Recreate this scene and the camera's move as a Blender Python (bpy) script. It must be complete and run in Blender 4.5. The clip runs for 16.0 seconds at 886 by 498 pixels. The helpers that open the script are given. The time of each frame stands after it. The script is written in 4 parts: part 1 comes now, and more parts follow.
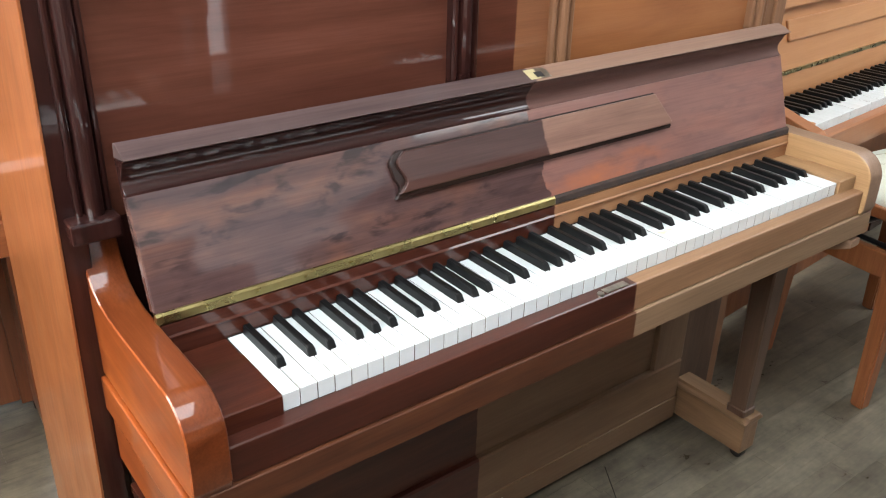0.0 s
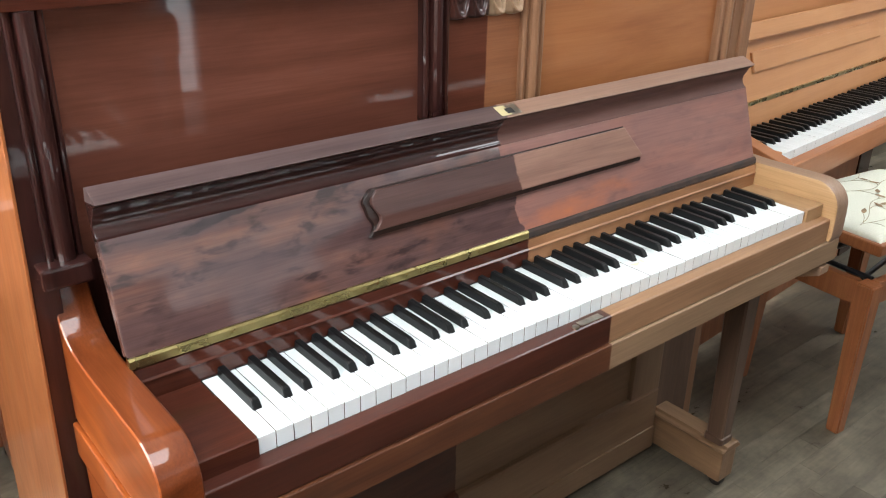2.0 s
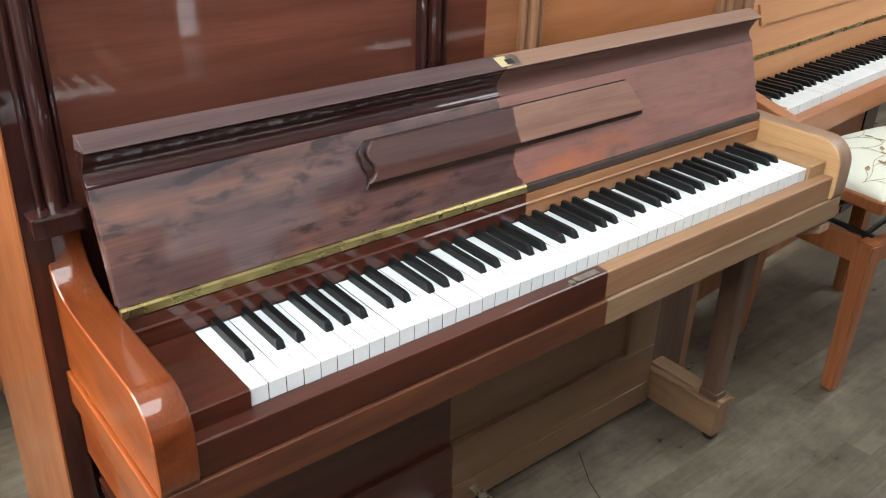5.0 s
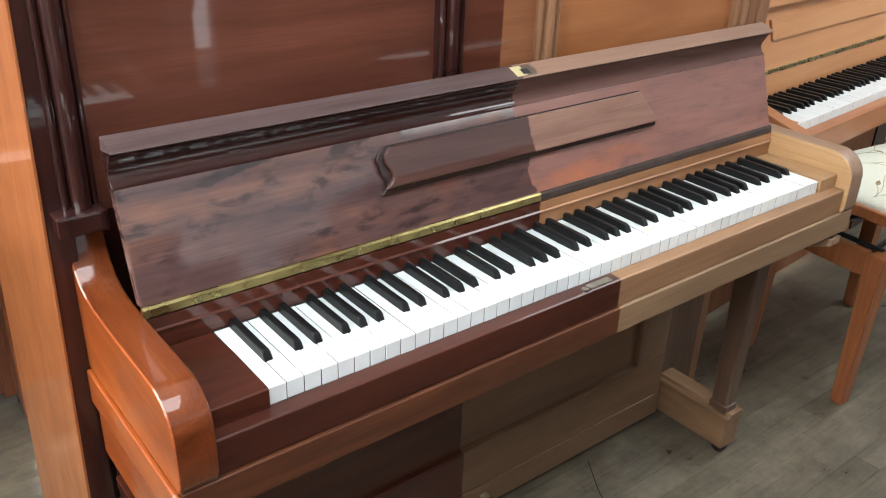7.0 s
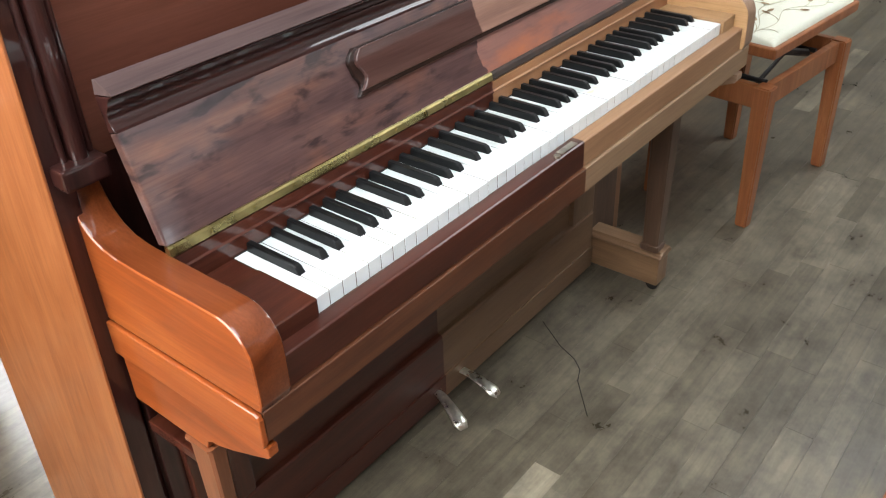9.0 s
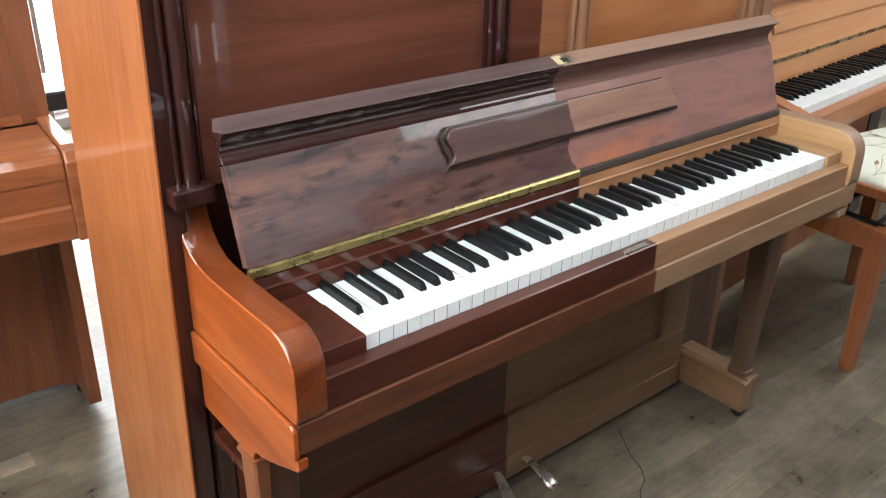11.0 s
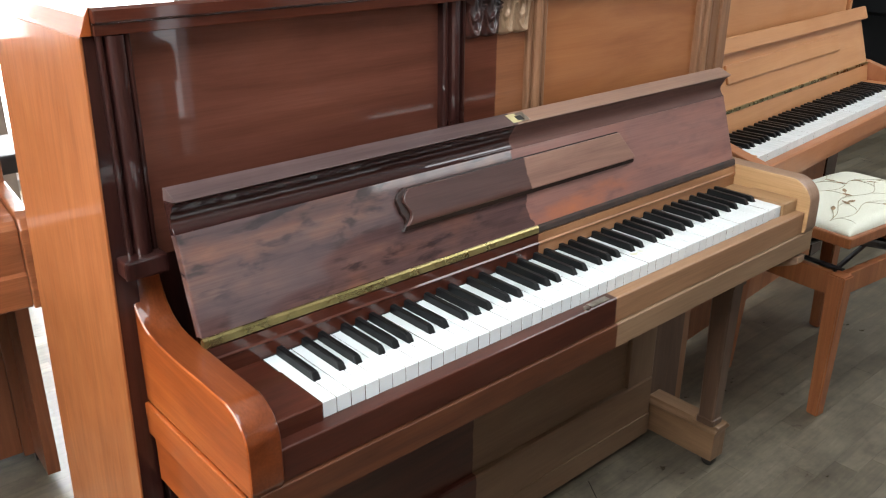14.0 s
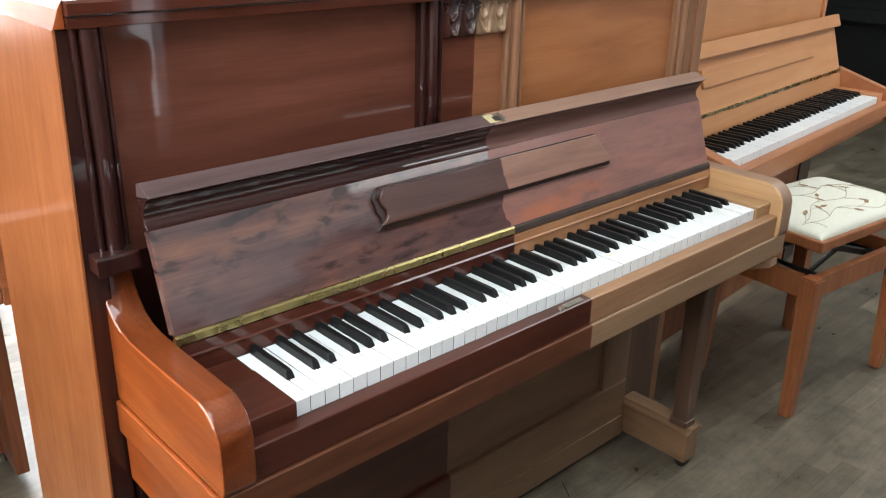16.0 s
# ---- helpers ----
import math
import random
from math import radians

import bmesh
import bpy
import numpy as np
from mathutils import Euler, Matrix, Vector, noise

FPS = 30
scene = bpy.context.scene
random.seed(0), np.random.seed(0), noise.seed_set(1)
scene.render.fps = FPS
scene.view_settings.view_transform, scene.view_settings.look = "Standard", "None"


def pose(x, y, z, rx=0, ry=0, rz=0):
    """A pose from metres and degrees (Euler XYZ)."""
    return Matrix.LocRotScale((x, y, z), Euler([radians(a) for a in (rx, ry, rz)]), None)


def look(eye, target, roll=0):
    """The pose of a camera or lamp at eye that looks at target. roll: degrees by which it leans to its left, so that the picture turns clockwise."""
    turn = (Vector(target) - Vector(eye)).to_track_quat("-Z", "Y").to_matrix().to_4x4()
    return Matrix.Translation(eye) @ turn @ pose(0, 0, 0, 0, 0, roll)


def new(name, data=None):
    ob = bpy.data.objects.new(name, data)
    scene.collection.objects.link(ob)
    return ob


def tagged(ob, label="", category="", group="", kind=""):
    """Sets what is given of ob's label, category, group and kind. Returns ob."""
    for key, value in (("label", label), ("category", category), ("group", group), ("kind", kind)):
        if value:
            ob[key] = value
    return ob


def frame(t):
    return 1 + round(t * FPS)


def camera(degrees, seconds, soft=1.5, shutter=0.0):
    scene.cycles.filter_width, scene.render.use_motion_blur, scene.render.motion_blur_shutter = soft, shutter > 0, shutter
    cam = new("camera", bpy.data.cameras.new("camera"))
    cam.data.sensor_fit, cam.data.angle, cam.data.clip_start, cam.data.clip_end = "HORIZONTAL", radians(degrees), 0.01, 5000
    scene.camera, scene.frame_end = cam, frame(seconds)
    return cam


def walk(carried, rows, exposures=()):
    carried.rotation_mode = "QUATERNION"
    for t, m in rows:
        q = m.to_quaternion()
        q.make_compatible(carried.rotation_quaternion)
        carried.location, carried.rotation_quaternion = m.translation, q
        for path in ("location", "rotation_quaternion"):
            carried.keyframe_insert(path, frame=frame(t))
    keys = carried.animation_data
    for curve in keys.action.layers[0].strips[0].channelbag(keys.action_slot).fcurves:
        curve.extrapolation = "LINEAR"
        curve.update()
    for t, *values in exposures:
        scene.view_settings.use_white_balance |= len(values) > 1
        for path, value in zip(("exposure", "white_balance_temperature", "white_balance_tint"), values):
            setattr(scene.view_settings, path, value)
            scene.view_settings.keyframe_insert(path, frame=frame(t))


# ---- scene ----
cam = camera(54.8, 16.0, soft=1.1, shutter=0.4)
PATH = [
    (0, (-0.352, -0.751, 1.314), (0.746, 0.666, 0.428), 1.5),
    (0.5, (-0.351, -0.757, 1.321), (0.755, 0.662, 0.447), 0.8),
    (1, (-0.344, -0.75, 1.326), (0.787, 0.66, 0.47), 0.3),
    (1.5, (-0.343, -0.751, 1.323), (0.812, 0.657, 0.496), 0.4),
    (2, (-0.35, -0.752, 1.323), (0.81, 0.656, 0.503), 1.1),
    (2.5, (-0.353, -0.755, 1.319), (0.802, 0.66, 0.503), 1.6),
    (3, (-0.356, -0.758, 1.318), (0.776, 0.668, 0.491), 1.7),
    (3.5, (-0.355, -0.756, 1.319), (0.736, 0.684, 0.461), 1.2),
    (4, (-0.351, -0.755, 1.316), (0.728, 0.678, 0.433), 0.8),
    (4.5, (-0.342, -0.75, 1.321), (0.77, 0.641, 0.41), 1.4),
    (4.7, (-0.336, -0.748, 1.322), (0.786, 0.624, 0.396), 1.7),
    (6.8, (-0.349, -0.746, 1.316), (0.786, 0.633, 0.416), 2.2),
    (7, (-0.358, -0.756, 1.316), (0.766, 0.637, 0.423), 2.3),
    (7.5, (-0.351, -0.754, 1.317), (0.765, 0.644, 0.423), 1.5),
    (8, (-0.343, -0.697, 1.346), (0.796, 0.652, 0.407), -2.0),
    (8.5, (-0.5, -0.649, 1.327), (0.758, 0.494, 0.274), -3.5),
    (8.7, (-0.534, -0.643, 1.327), (0.754, 0.415, 0.222), -2.8),
    (10.8, (-0.54, -0.805, 1.316), (0.615, 0.563, 0.424), 1.3),
    (11, (-0.542, -0.814, 1.316), (0.607, 0.575, 0.451), 1.0),
    (11.5, (-0.544, -0.818, 1.327), (0.6, 0.6, 0.504), 0.7),
    (12, (-0.544, -0.822, 1.331), (0.6, 0.612, 0.535), 0.6),
    (12.5, (-0.54, -0.818, 1.325), (0.615, 0.609, 0.531), 0.5),
    (13, (-0.527, -0.811, 1.328), (0.636, 0.593, 0.508), 0.1),
    (13.5, (-0.526, -0.814, 1.34), (0.668, 0.582, 0.549), -0.3),
    (14, (-0.514, -0.819, 1.334), (0.709, 0.565, 0.569), 0.3),
    (14.5, (-0.509, -0.819, 1.325), (0.736, 0.542, 0.553), 0.9),
    (15, (-0.509, -0.817, 1.325), (0.745, 0.526, 0.535), 1.5),
    (15.5, (-0.514, -0.82, 1.326), (0.746, 0.524, 0.546), 1.5),
    (16, (-0.513, -0.821, 1.329), (0.752, 0.53, 0.57), 1.4),
]
walk(cam, [(t, look(eye, target, roll)) for t, eye, target, roll in PATH], [(0.0, 0.2), (8.0, 0.2), (11.0, 0.15), (11.5, 0.1), (12.5, -0.04), (13.5, -0.02), (16.0, 0.0)])

# ---- light ----
world = bpy.data.worlds.new("World")
scene.world = world
world.use_nodes = True
wn = world.node_tree.nodes
sky = wn.new("ShaderNodeTexSky")
sky.sky_type = "NISHITA"
sky.sun_disc = False
sky.sun_elevation, sky.sun_rotation = radians(40), radians(200)
wn["Background"].inputs["Strength"].default_value = 0.12
world.node_tree.links.new(sky.outputs[0], wn["Background"].inputs[0])


def window_light(name, at, target, w, h, watts, colour):
    d = bpy.data.lights.new(name, "AREA")
    d.shape, d.size, d.size_y, d.energy, d.color = "RECTANGLE", w, h, watts, colour
    ob = new(name, d)
    ob.matrix_world = look(at, target)
    return ob


# daylight that enters through the room's windows; the east ceiling lamp is added fill
window_light("window_light_west", (-2.52, 0.5, 1.95), (0, 0.3, 0.9), 3.4, 1.3, 165, (1.0, 0.98, 0.95))
window_light("window_light_north", (0.2, 3.42, 1.2), (0.2, 0, 1.0), 2.4, 2.2, 145, (0.97, 0.98, 1.0))
window_light("window_light_south", (4.15, -3.52, 2.05), (2.6, 0, 1.0), 2.5, 0.7, 11, (1.0, 0.99, 0.93))
window_light("roof_light_west", (-0.55, -0.85, 2.70), (-0.55, -0.85, 0), 1.9, 1.3, 58, (0.92, 0.97, 1.0))
# Unseen fill lamp, added to brighten the amber piano and the floor beside it.
window_light("fill_light_east", (3.0, -0.85, 2.70), (3.0, -0.85, 0), 1.9, 1.3, 58, (0.92, 0.97, 1.0))


# ---- materials ----
def material(name):
    m = bpy.data.materials.new(name)
    m.use_nodes = True
    t = m.node_tree
    return m, t, t.nodes["Principled BSDF"]


def node(t, kind, **inputs):
    n = t.nodes.new(kind)
    for k, v in inputs.items():
        n.inputs[k.replace("_", " ")].default_value = v
    return n


def ramp(t, source, stops):
    r = t.nodes.new("ShaderNodeValToRGB")
    e = r.color_ramp.elements
    e[0].position, e[0].color = stops[0][0], (*stops[0][1], 1)
    e[1].position, e[1].color = stops[-1][0], (*stops[-1][1], 1)
    for p, c in stops[1:-1]:
        e.new(p).color = (*c, 1)
    t.links.new(source, r.inputs[0])
    return r.outputs[0]


def mix(t, fac, a, b, blend="MIX"):
    n = t.nodes.new("ShaderNodeMix")
    n.data_type, n.blend_type = "RGBA", blend
    for i, v in ((0, fac), (6, a), (7, b)):
        if hasattr(v, "is_linked"):
            t.links.new(v, n.inputs[i])
        elif i == 0:
            n.inputs[0].default_value = v
        else:
            n.inputs[i].default_value = (*v, 1)
    return n.outputs[2]


def mixf(t, fac, a, b):
    n = t.nodes.new("ShaderNodeMix")
    n.data_type = "FLOAT"
    for i, v in ((0, fac), (2, a), (3, b)):
        if hasattr(v, "is_linked"):
            t.links.new(v, n.inputs[i])
        else:
            n.inputs[i].default_value = v
    return n.outputs[0]


def coords(t, scale, kind="Object"):
    c = t.nodes.new("ShaderNodeTexCoord")
    m = t.nodes.new("ShaderNodeMapping")
    m.inputs["Scale"].default_value = scale
    t.links.new(c.outputs[kind], m.inputs[0])
    return m.outputs[0]


def noise_tex(t, vec, scale, detail=4, rough=0.55, distortion=0.0):
    n = node(t, "ShaderNodeTexNoise", Scale=scale, Detail=detail, Roughness=rough, Distortion=distortion)
    t.links.new(vec, n.inputs["Vector"])
    return n.outputs[0]


def stretch(axis, along, across):
    return tuple(along if i == axis else across for i in range(3))


def wood_colour(t, axis, dark, mid, light, size=1.0, streak=0.35):
    """Grain that runs along one axis: broad bands, fine pores."""
    broad = noise_tex(t, coords(t, stretch(axis, 1.2 * size, 11 * size)), 1.6, 5, 0.6, 1.2)
    fine = noise_tex(t, coords(t, stretch(axis, 7, 330)), 1.0, 3, 0.7, 0.3)
    base = ramp(t, broad, [(0.3, dark), (0.5, mid), (0.72, light)])
    pores = ramp(t, fine, [(0.36, (0.55, 0.5, 0.48)), (0.6, (1, 1, 1))])
    return mix(t, streak, base, mix(t, 1.0, base, pores, "MULTIPLY")), fine


def bump(t, bsdf, height, strength, distance=0.001):
    b = node(t, "ShaderNodeBump", Strength=strength, Distance=distance)
    t.links.new(height, b.inputs["Height"])
    t.links.new(b.outputs[0], bsdf.inputs["Normal"])
    return b


def wood(name, axis, dark, mid, light, rough=0.4, coat=0.0, coat_rough=0.06, size=1.0, streak=0.35, relief=0.12):
    m, t, b = material(name)
    col, fine = wood_colour(t, axis, dark, mid, light, size, streak)
    t.links.new(col, b.inputs["Base Color"])
    smear = noise_tex(t, coords(t, (5, 5, 5)), 1.0, 4)
    t.links.new(ramp(t, smear, [(0.3, (rough * 0.8,) * 3), (0.75, (min(1, rough * 1.25),) * 3)]), b.inputs["Roughness"])
    b.inputs["Coat Weight"].default_value = coat
    b.inputs["Coat Roughness"].default_value = coat_rough
    b.inputs["Specular IOR Level"].default_value = 0.5 - 0.42 * coat
    bump(t, b, fine, relief, 0.0006)
    return m


MAHOG = ((0.036, 0.0085, 0.005), (0.058, 0.0145, 0.008), (0.084, 0.022, 0.0115))
PALE = ((0.215, 0.132, 0.072), (0.27, 0.172, 0.098), (0.32, 0.21, 0.125))


def half_done(name, axis, split, polished=MAHOG, bare=PALE, wobble=0.004, lean=0.0, lean_from=0.0, coat=1.0, bare_coat=0.0, bare_rough=0.5, coat_rough=0.045):
    """Polished mahogany up to x = split, stripped bare wood past it."""
    m, t, b = material(name)
    ca, fine = wood_colour(t, axis, *polished)
    cb, fine2 = wood_colour(t, axis, *bare, size=0.8, streak=0.3)
    c = t.nodes.new("ShaderNodeTexCoord")
    s = t.nodes.new("ShaderNodeSeparateXYZ")
    t.links.new(c.outputs["Object"], s.inputs[0])
    w = noise_tex(t, coords(t, (22, 22, 22)), 1.0, 3)
    a1 = node(t, "ShaderNodeMath")
    a1.operation = "MULTIPLY_ADD"
    t.links.new(w, a1.inputs[0])
    a1.inputs[1].default_value = wobble * 4
    t.links.new(s.outputs[0], a1.inputs[2])
    a2 = node(t, "ShaderNodeMath")
    a2.operation = "MULTIPLY_ADD"
    t.links.new(s.outputs[2], a2.inputs[0])
    a2.inputs[1].default_value = lean
    t.links.new(a1.outputs[0], a2.inputs[2])
    edge = node(t, "ShaderNodeMapRange")
    mid = split + wobble * 2 + lean * lean_from
    edge.inputs["From Min"].default_value = mid - 0.0015
    edge.inputs["From Max"].default_value = mid + 0.0015
    t.links.new(a2.outputs[0], edge.inputs[0])
    f = edge.outputs[0]
    t.links.new(mix(t, f, ca, cb), b.inputs["Base Color"])
    t.links.new(mixf(t, f, 0.45, bare_rough), b.inputs["Roughness"])
    t.links.new(mixf(t, f, coat, bare_coat), b.inputs["Coat Weight"])
    t.links.new(mixf(t, f, 0.5 - 0.42 * coat, 0.45 - 0.4 * bare_coat), b.inputs["Specular IOR Level"])
    b.inputs["Coat Roughness"].default_value = coat_rough
    bump(t, b, fine, 0.025, 0.0005)
    return m, t, b, f


def plain(name, colour, rough=0.5, metal=0.0, coat=0.0, vary=0.12, size=30, relief=0.0):
    m, t, b = material(name)
    n = noise_tex(t, coords(t, (size,) * 3), 1.0, 5)
    lo = tuple(c * (1 - vary) for c in colour)
    hi = tuple(min(1, c * (1 + vary)) for c in colour)
    t.links.new(ramp(t, n, [(0.3, lo), (0.7, hi)]), b.inputs["Base Color"])
    t.links.new(ramp(t, n, [(0.3, (rough * 0.8,) * 3), (0.7, (min(1, rough * 1.2),) * 3)]), b.inputs["Roughness"])
    b.inputs["Metallic"].default_value = metal
    b.inputs["Coat Weight"].default_value = coat
    if relief:
        bump(t, b, n, relief, 0.002)
    return m


mahogany_x = wood("mahogany_grain_x", 0, *MAHOG, rough=0.38, coat=1.0, coat_rough=0.04)
mahogany_z = wood("mahogany_grain_z", 2, *MAHOG, rough=0.38, coat=1.0, coat_rough=0.04)
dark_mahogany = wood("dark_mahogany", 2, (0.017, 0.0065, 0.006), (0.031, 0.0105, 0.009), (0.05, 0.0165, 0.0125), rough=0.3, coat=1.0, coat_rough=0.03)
cherry_z = wood("cherry_veneer", 2, (0.21, 0.066, 0.02), (0.275, 0.091, 0.029), (0.335, 0.12, 0.041), rough=0.42, coat=0.75, coat_rough=0.05, size=1.9, streak=0.3)
cherry_y = wood("cherry_arm", 1, (0.185, 0.039, 0.0085), (0.28, 0.064, 0.0135), (0.355, 0.093, 0.02), rough=0.38, coat=0.9, coat_rough=0.06, size=0.8)
bare_z = wood("bare_wood_grain_z", 2, *PALE, rough=0.5, size=0.8, streak=0.3)
bare_y = wood("bare_wood_grain_y", 1, (0.29, 0.165, 0.078), (0.36, 0.215, 0.105), (0.42, 0.26, 0.135), rough=0.42, coat=0.25, coat_rough=0.2)
honey_z = wood("honey_grain_z", 2, (0.19, 0.09, 0.045), (0.24, 0.118, 0.06), (0.29, 0.15, 0.08), rough=0.42, coat=0.3, coat_rough=0.15)
bare_arm = wood("bare_arm_wood", 1, (0.36, 0.21, 0.095), (0.44, 0.265, 0.125), (0.5, 0.315, 0.16), rough=0.42, coat=0.2, coat_rough=0.2, size=0.8)
arm_rim = wood("sanded_arm_edge", 1, (0.23, 0.14, 0.088), (0.28, 0.175, 0.112), (0.33, 0.21, 0.14), rough=0.45, coat=0.2, coat_rough=0.2, size=0.8)
satin_arm = wood("satin_mahogany_arm", 1, (0.085, 0.019, 0.006), (0.14, 0.033, 0.0095), (0.2, 0.053, 0.016), rough=0.35, coat=1.0, coat_rough=0.035, size=0.8)
slip_wood = half_done("keyslip_wood", 0, 0.586, wobble=0.0005, coat=0.6, coat_rough=0.1, bare=((0.24, 0.125, 0.062), (0.3, 0.165, 0.085), (0.36, 0.205, 0.112)))[0]
panel_wood = half_done("upper_panel_wood", 0, 0.583, polished=((0.078, 0.0225, 0.0125), (0.1, 0.0305, 0.0175), (0.126, 0.041, 0.024)), bare=((0.19, 0.068, 0.027), (0.23, 0.086, 0.035), (0.275, 0.11, 0.046)), wobble=0.001, bare_coat=0.3)[0]
# Bare colours below the key bed are the pale wood darkened for shade.
lower_wood_shaded = half_done("lower_panel_wood_shaded", 0, 0.528, wobble=0.002, coat=0.25, coat_rough=0.15, bare=((0.135, 0.078, 0.042), (0.17, 0.102, 0.057), (0.205, 0.128, 0.074)))[0]
lower_bare_shaded = wood("lower_bare_wood_shaded", 2, (0.135, 0.078, 0.042), (0.17, 0.102, 0.057), (0.205, 0.128, 0.074), rough=0.5, size=0.8, streak=0.3)
leg_brown = wood("worn_leg_wood", 2, (0.06, 0.033, 0.02), (0.09, 0.05, 0.031), (0.125, 0.071, 0.044), rough=0.45, coat=0.2, coat_rough=0.2)
leg_cherry = wood("cherry_leg", 2, (0.15, 0.05, 0.02), (0.2, 0.068, 0.028), (0.25, 0.09, 0.038), rough=0.4, coat=0.7)
toe_bare = wood("toe_wood", 1, (0.15, 0.083, 0.041), (0.2, 0.114, 0.058), (0.26, 0.152, 0.08), rough=0.45)
panel_mahogany = wood("upper_panel_mahogany", 0, (0.088, 0.0285, 0.018), (0.114, 0.039, 0.025), (0.143, 0.052, 0.034), rough=0.4, coat=1.0, coat_rough=0.03, size=0.7, streak=0.25)
panel_mahogany.node_tree.nodes["Principled BSDF"].inputs["Coat IOR"].default_value = 1.6
rail_wood = half_done("name_rail_wood", 0, 0.577, wobble=0.003, bare=((0.2, 0.088, 0.038), (0.32, 0.152, 0.068), (0.42, 0.215, 0.105)))[0]
brass = plain("brass", (0.3, 0.245, 0.105), 0.28, 1.0, vary=0.25, size=22)
lock_brass = plain("pale_brass", (0.72, 0.64, 0.36), 0.4, 0.45, vary=0.1, size=40)
nickel = plain("dull_nickel", (0.38, 0.35, 0.29), 0.34, 1.0, vary=0.3, size=60)
pedal_metal = plain("pedal_metal", (0.72, 0.7, 0.62), 0.3, 1.0, vary=0.2, size=60)
black_metal = plain("black_metal", (0.012, 0.012, 0.014), 0.4)
iron = plain("dark_iron", (0.03, 0.028, 0.026), 0.5, 0.6)
felt = plain("dark_felt", (0.02, 0.017, 0.015), 0.95, vary=0.4, size=200)


def ivory_material():
    m, t, b = material("white_key_plastic")
    info = t.nodes.new("ShaderNodeObjectInfo")
    col = ramp(t, info.outputs["Random"], [(0.0, (0.71, 0.765, 0.77)), (1.0, (0.76, 0.815, 0.82))])
    geo = t.nodes.new("ShaderNodeNewGeometry")
    mp = t.nodes.new("ShaderNodeVectorMath")
    mp.operation = "SUBTRACT"
    mp.inputs[1].default_value = (0.725, 0.042, 0.72)
    t.links.new(geo.outputs["Position"], mp.inputs[0])
    sc = t.nodes.new("ShaderNodeVectorMath")
    sc.operation = "MULTIPLY"
    sc.inputs[1].default_value = (16, 60, 60)
    t.links.new(mp.outputs[0], sc.inputs[0])
    ln = t.nodes.new("ShaderNodeVectorMath")
    ln.operation = "LENGTH"
    t.links.new(sc.outputs[0], ln.inputs[0])
    n = noise_tex(t, coords(t, (70, 70, 70)), 1.0, 3)
    add = t.nodes.new("ShaderNodeMath")
    add.operation = "MULTIPLY_ADD"
    t.links.new(n, add.inputs[0])
    add.inputs[1].default_value = 1.3
    t.links.new(ln.outputs["Value"], add.inputs[2])
    f = ramp(t, add.outputs[0], [(0.8, (0.75, 0.75, 0.75)), (1.35, (0, 0, 0))])
    t.links.new(mix(t, f, col, (0.62, 0.6, 0.36)), b.inputs["Base Color"])
    b.inputs["Roughness"].default_value = 0.22
    return m


ivory = ivory_material()
key_stick = plain("key_stick_wood", (0.09, 0.06, 0.04), 0.8, vary=0.2)
ebony = plain("black_key_plastic", (0.005, 0.0055, 0.006), 0.3, vary=0.1, size=8)
ebony.node_tree.nodes["Principled BSDF"].inputs["Specular IOR Level"].default_value = 0.27
orange_x = wood("amber_wood_x", 0, (0.42, 0.185, 0.073), (0.465, 0.213, 0.088), (0.515, 0.25, 0.107), rough=0.45, coat=0.2, coat_rough=0.25, size=0.8, streak=0.12)
stool_wood = wood("stool_wood", 2, (0.21, 0.07, 0.024), (0.28, 0.098, 0.036), (0.34, 0.13, 0.05), rough=0.42, coat=0.3, coat_rough=0.2)
# Amber wood again, darker and redder to carry shade on slip, bed and cheeks.
amber_shaded = wood("amber_wood_shaded", 0, (0.33, 0.125, 0.05), (0.38, 0.15, 0.062), (0.43, 0.18, 0.078), rough=0.45, coat=0.2, coat_rough=0.25, size=0.8, streak=0.15)
walnut_x = wood("brown_wood_x", 0, (0.19, 0.062, 0.025), (0.255, 0.086, 0.035), (0.31, 0.112, 0.047), rough=0.35, coat=0.9, coat_rough=0.07)
walnut_z = wood("brown_wood_z", 2, (0.115, 0.04, 0.019), (0.16, 0.056, 0.026), (0.205, 0.076, 0.036), rough=0.38, coat=0.6, coat_rough=0.1, streak=0.18)
wall_paint = plain("wall_paint", (0.3, 0.285, 0.27), 0.85, vary=0.04, size=3, relief=0.05)
white_paint = plain("white_wall_paint", (0.73, 0.76, 0.79), 0.85, vary=0.04, size=3, relief=0.05)
ceiling_paint = plain("ceiling_paint", (0.6, 0.6, 0.59), 0.9, vary=0.03, size=3)
window_paint = plain("window_frame_paint", (0.8, 0.8, 0.78), 0.4, vary=0.04)


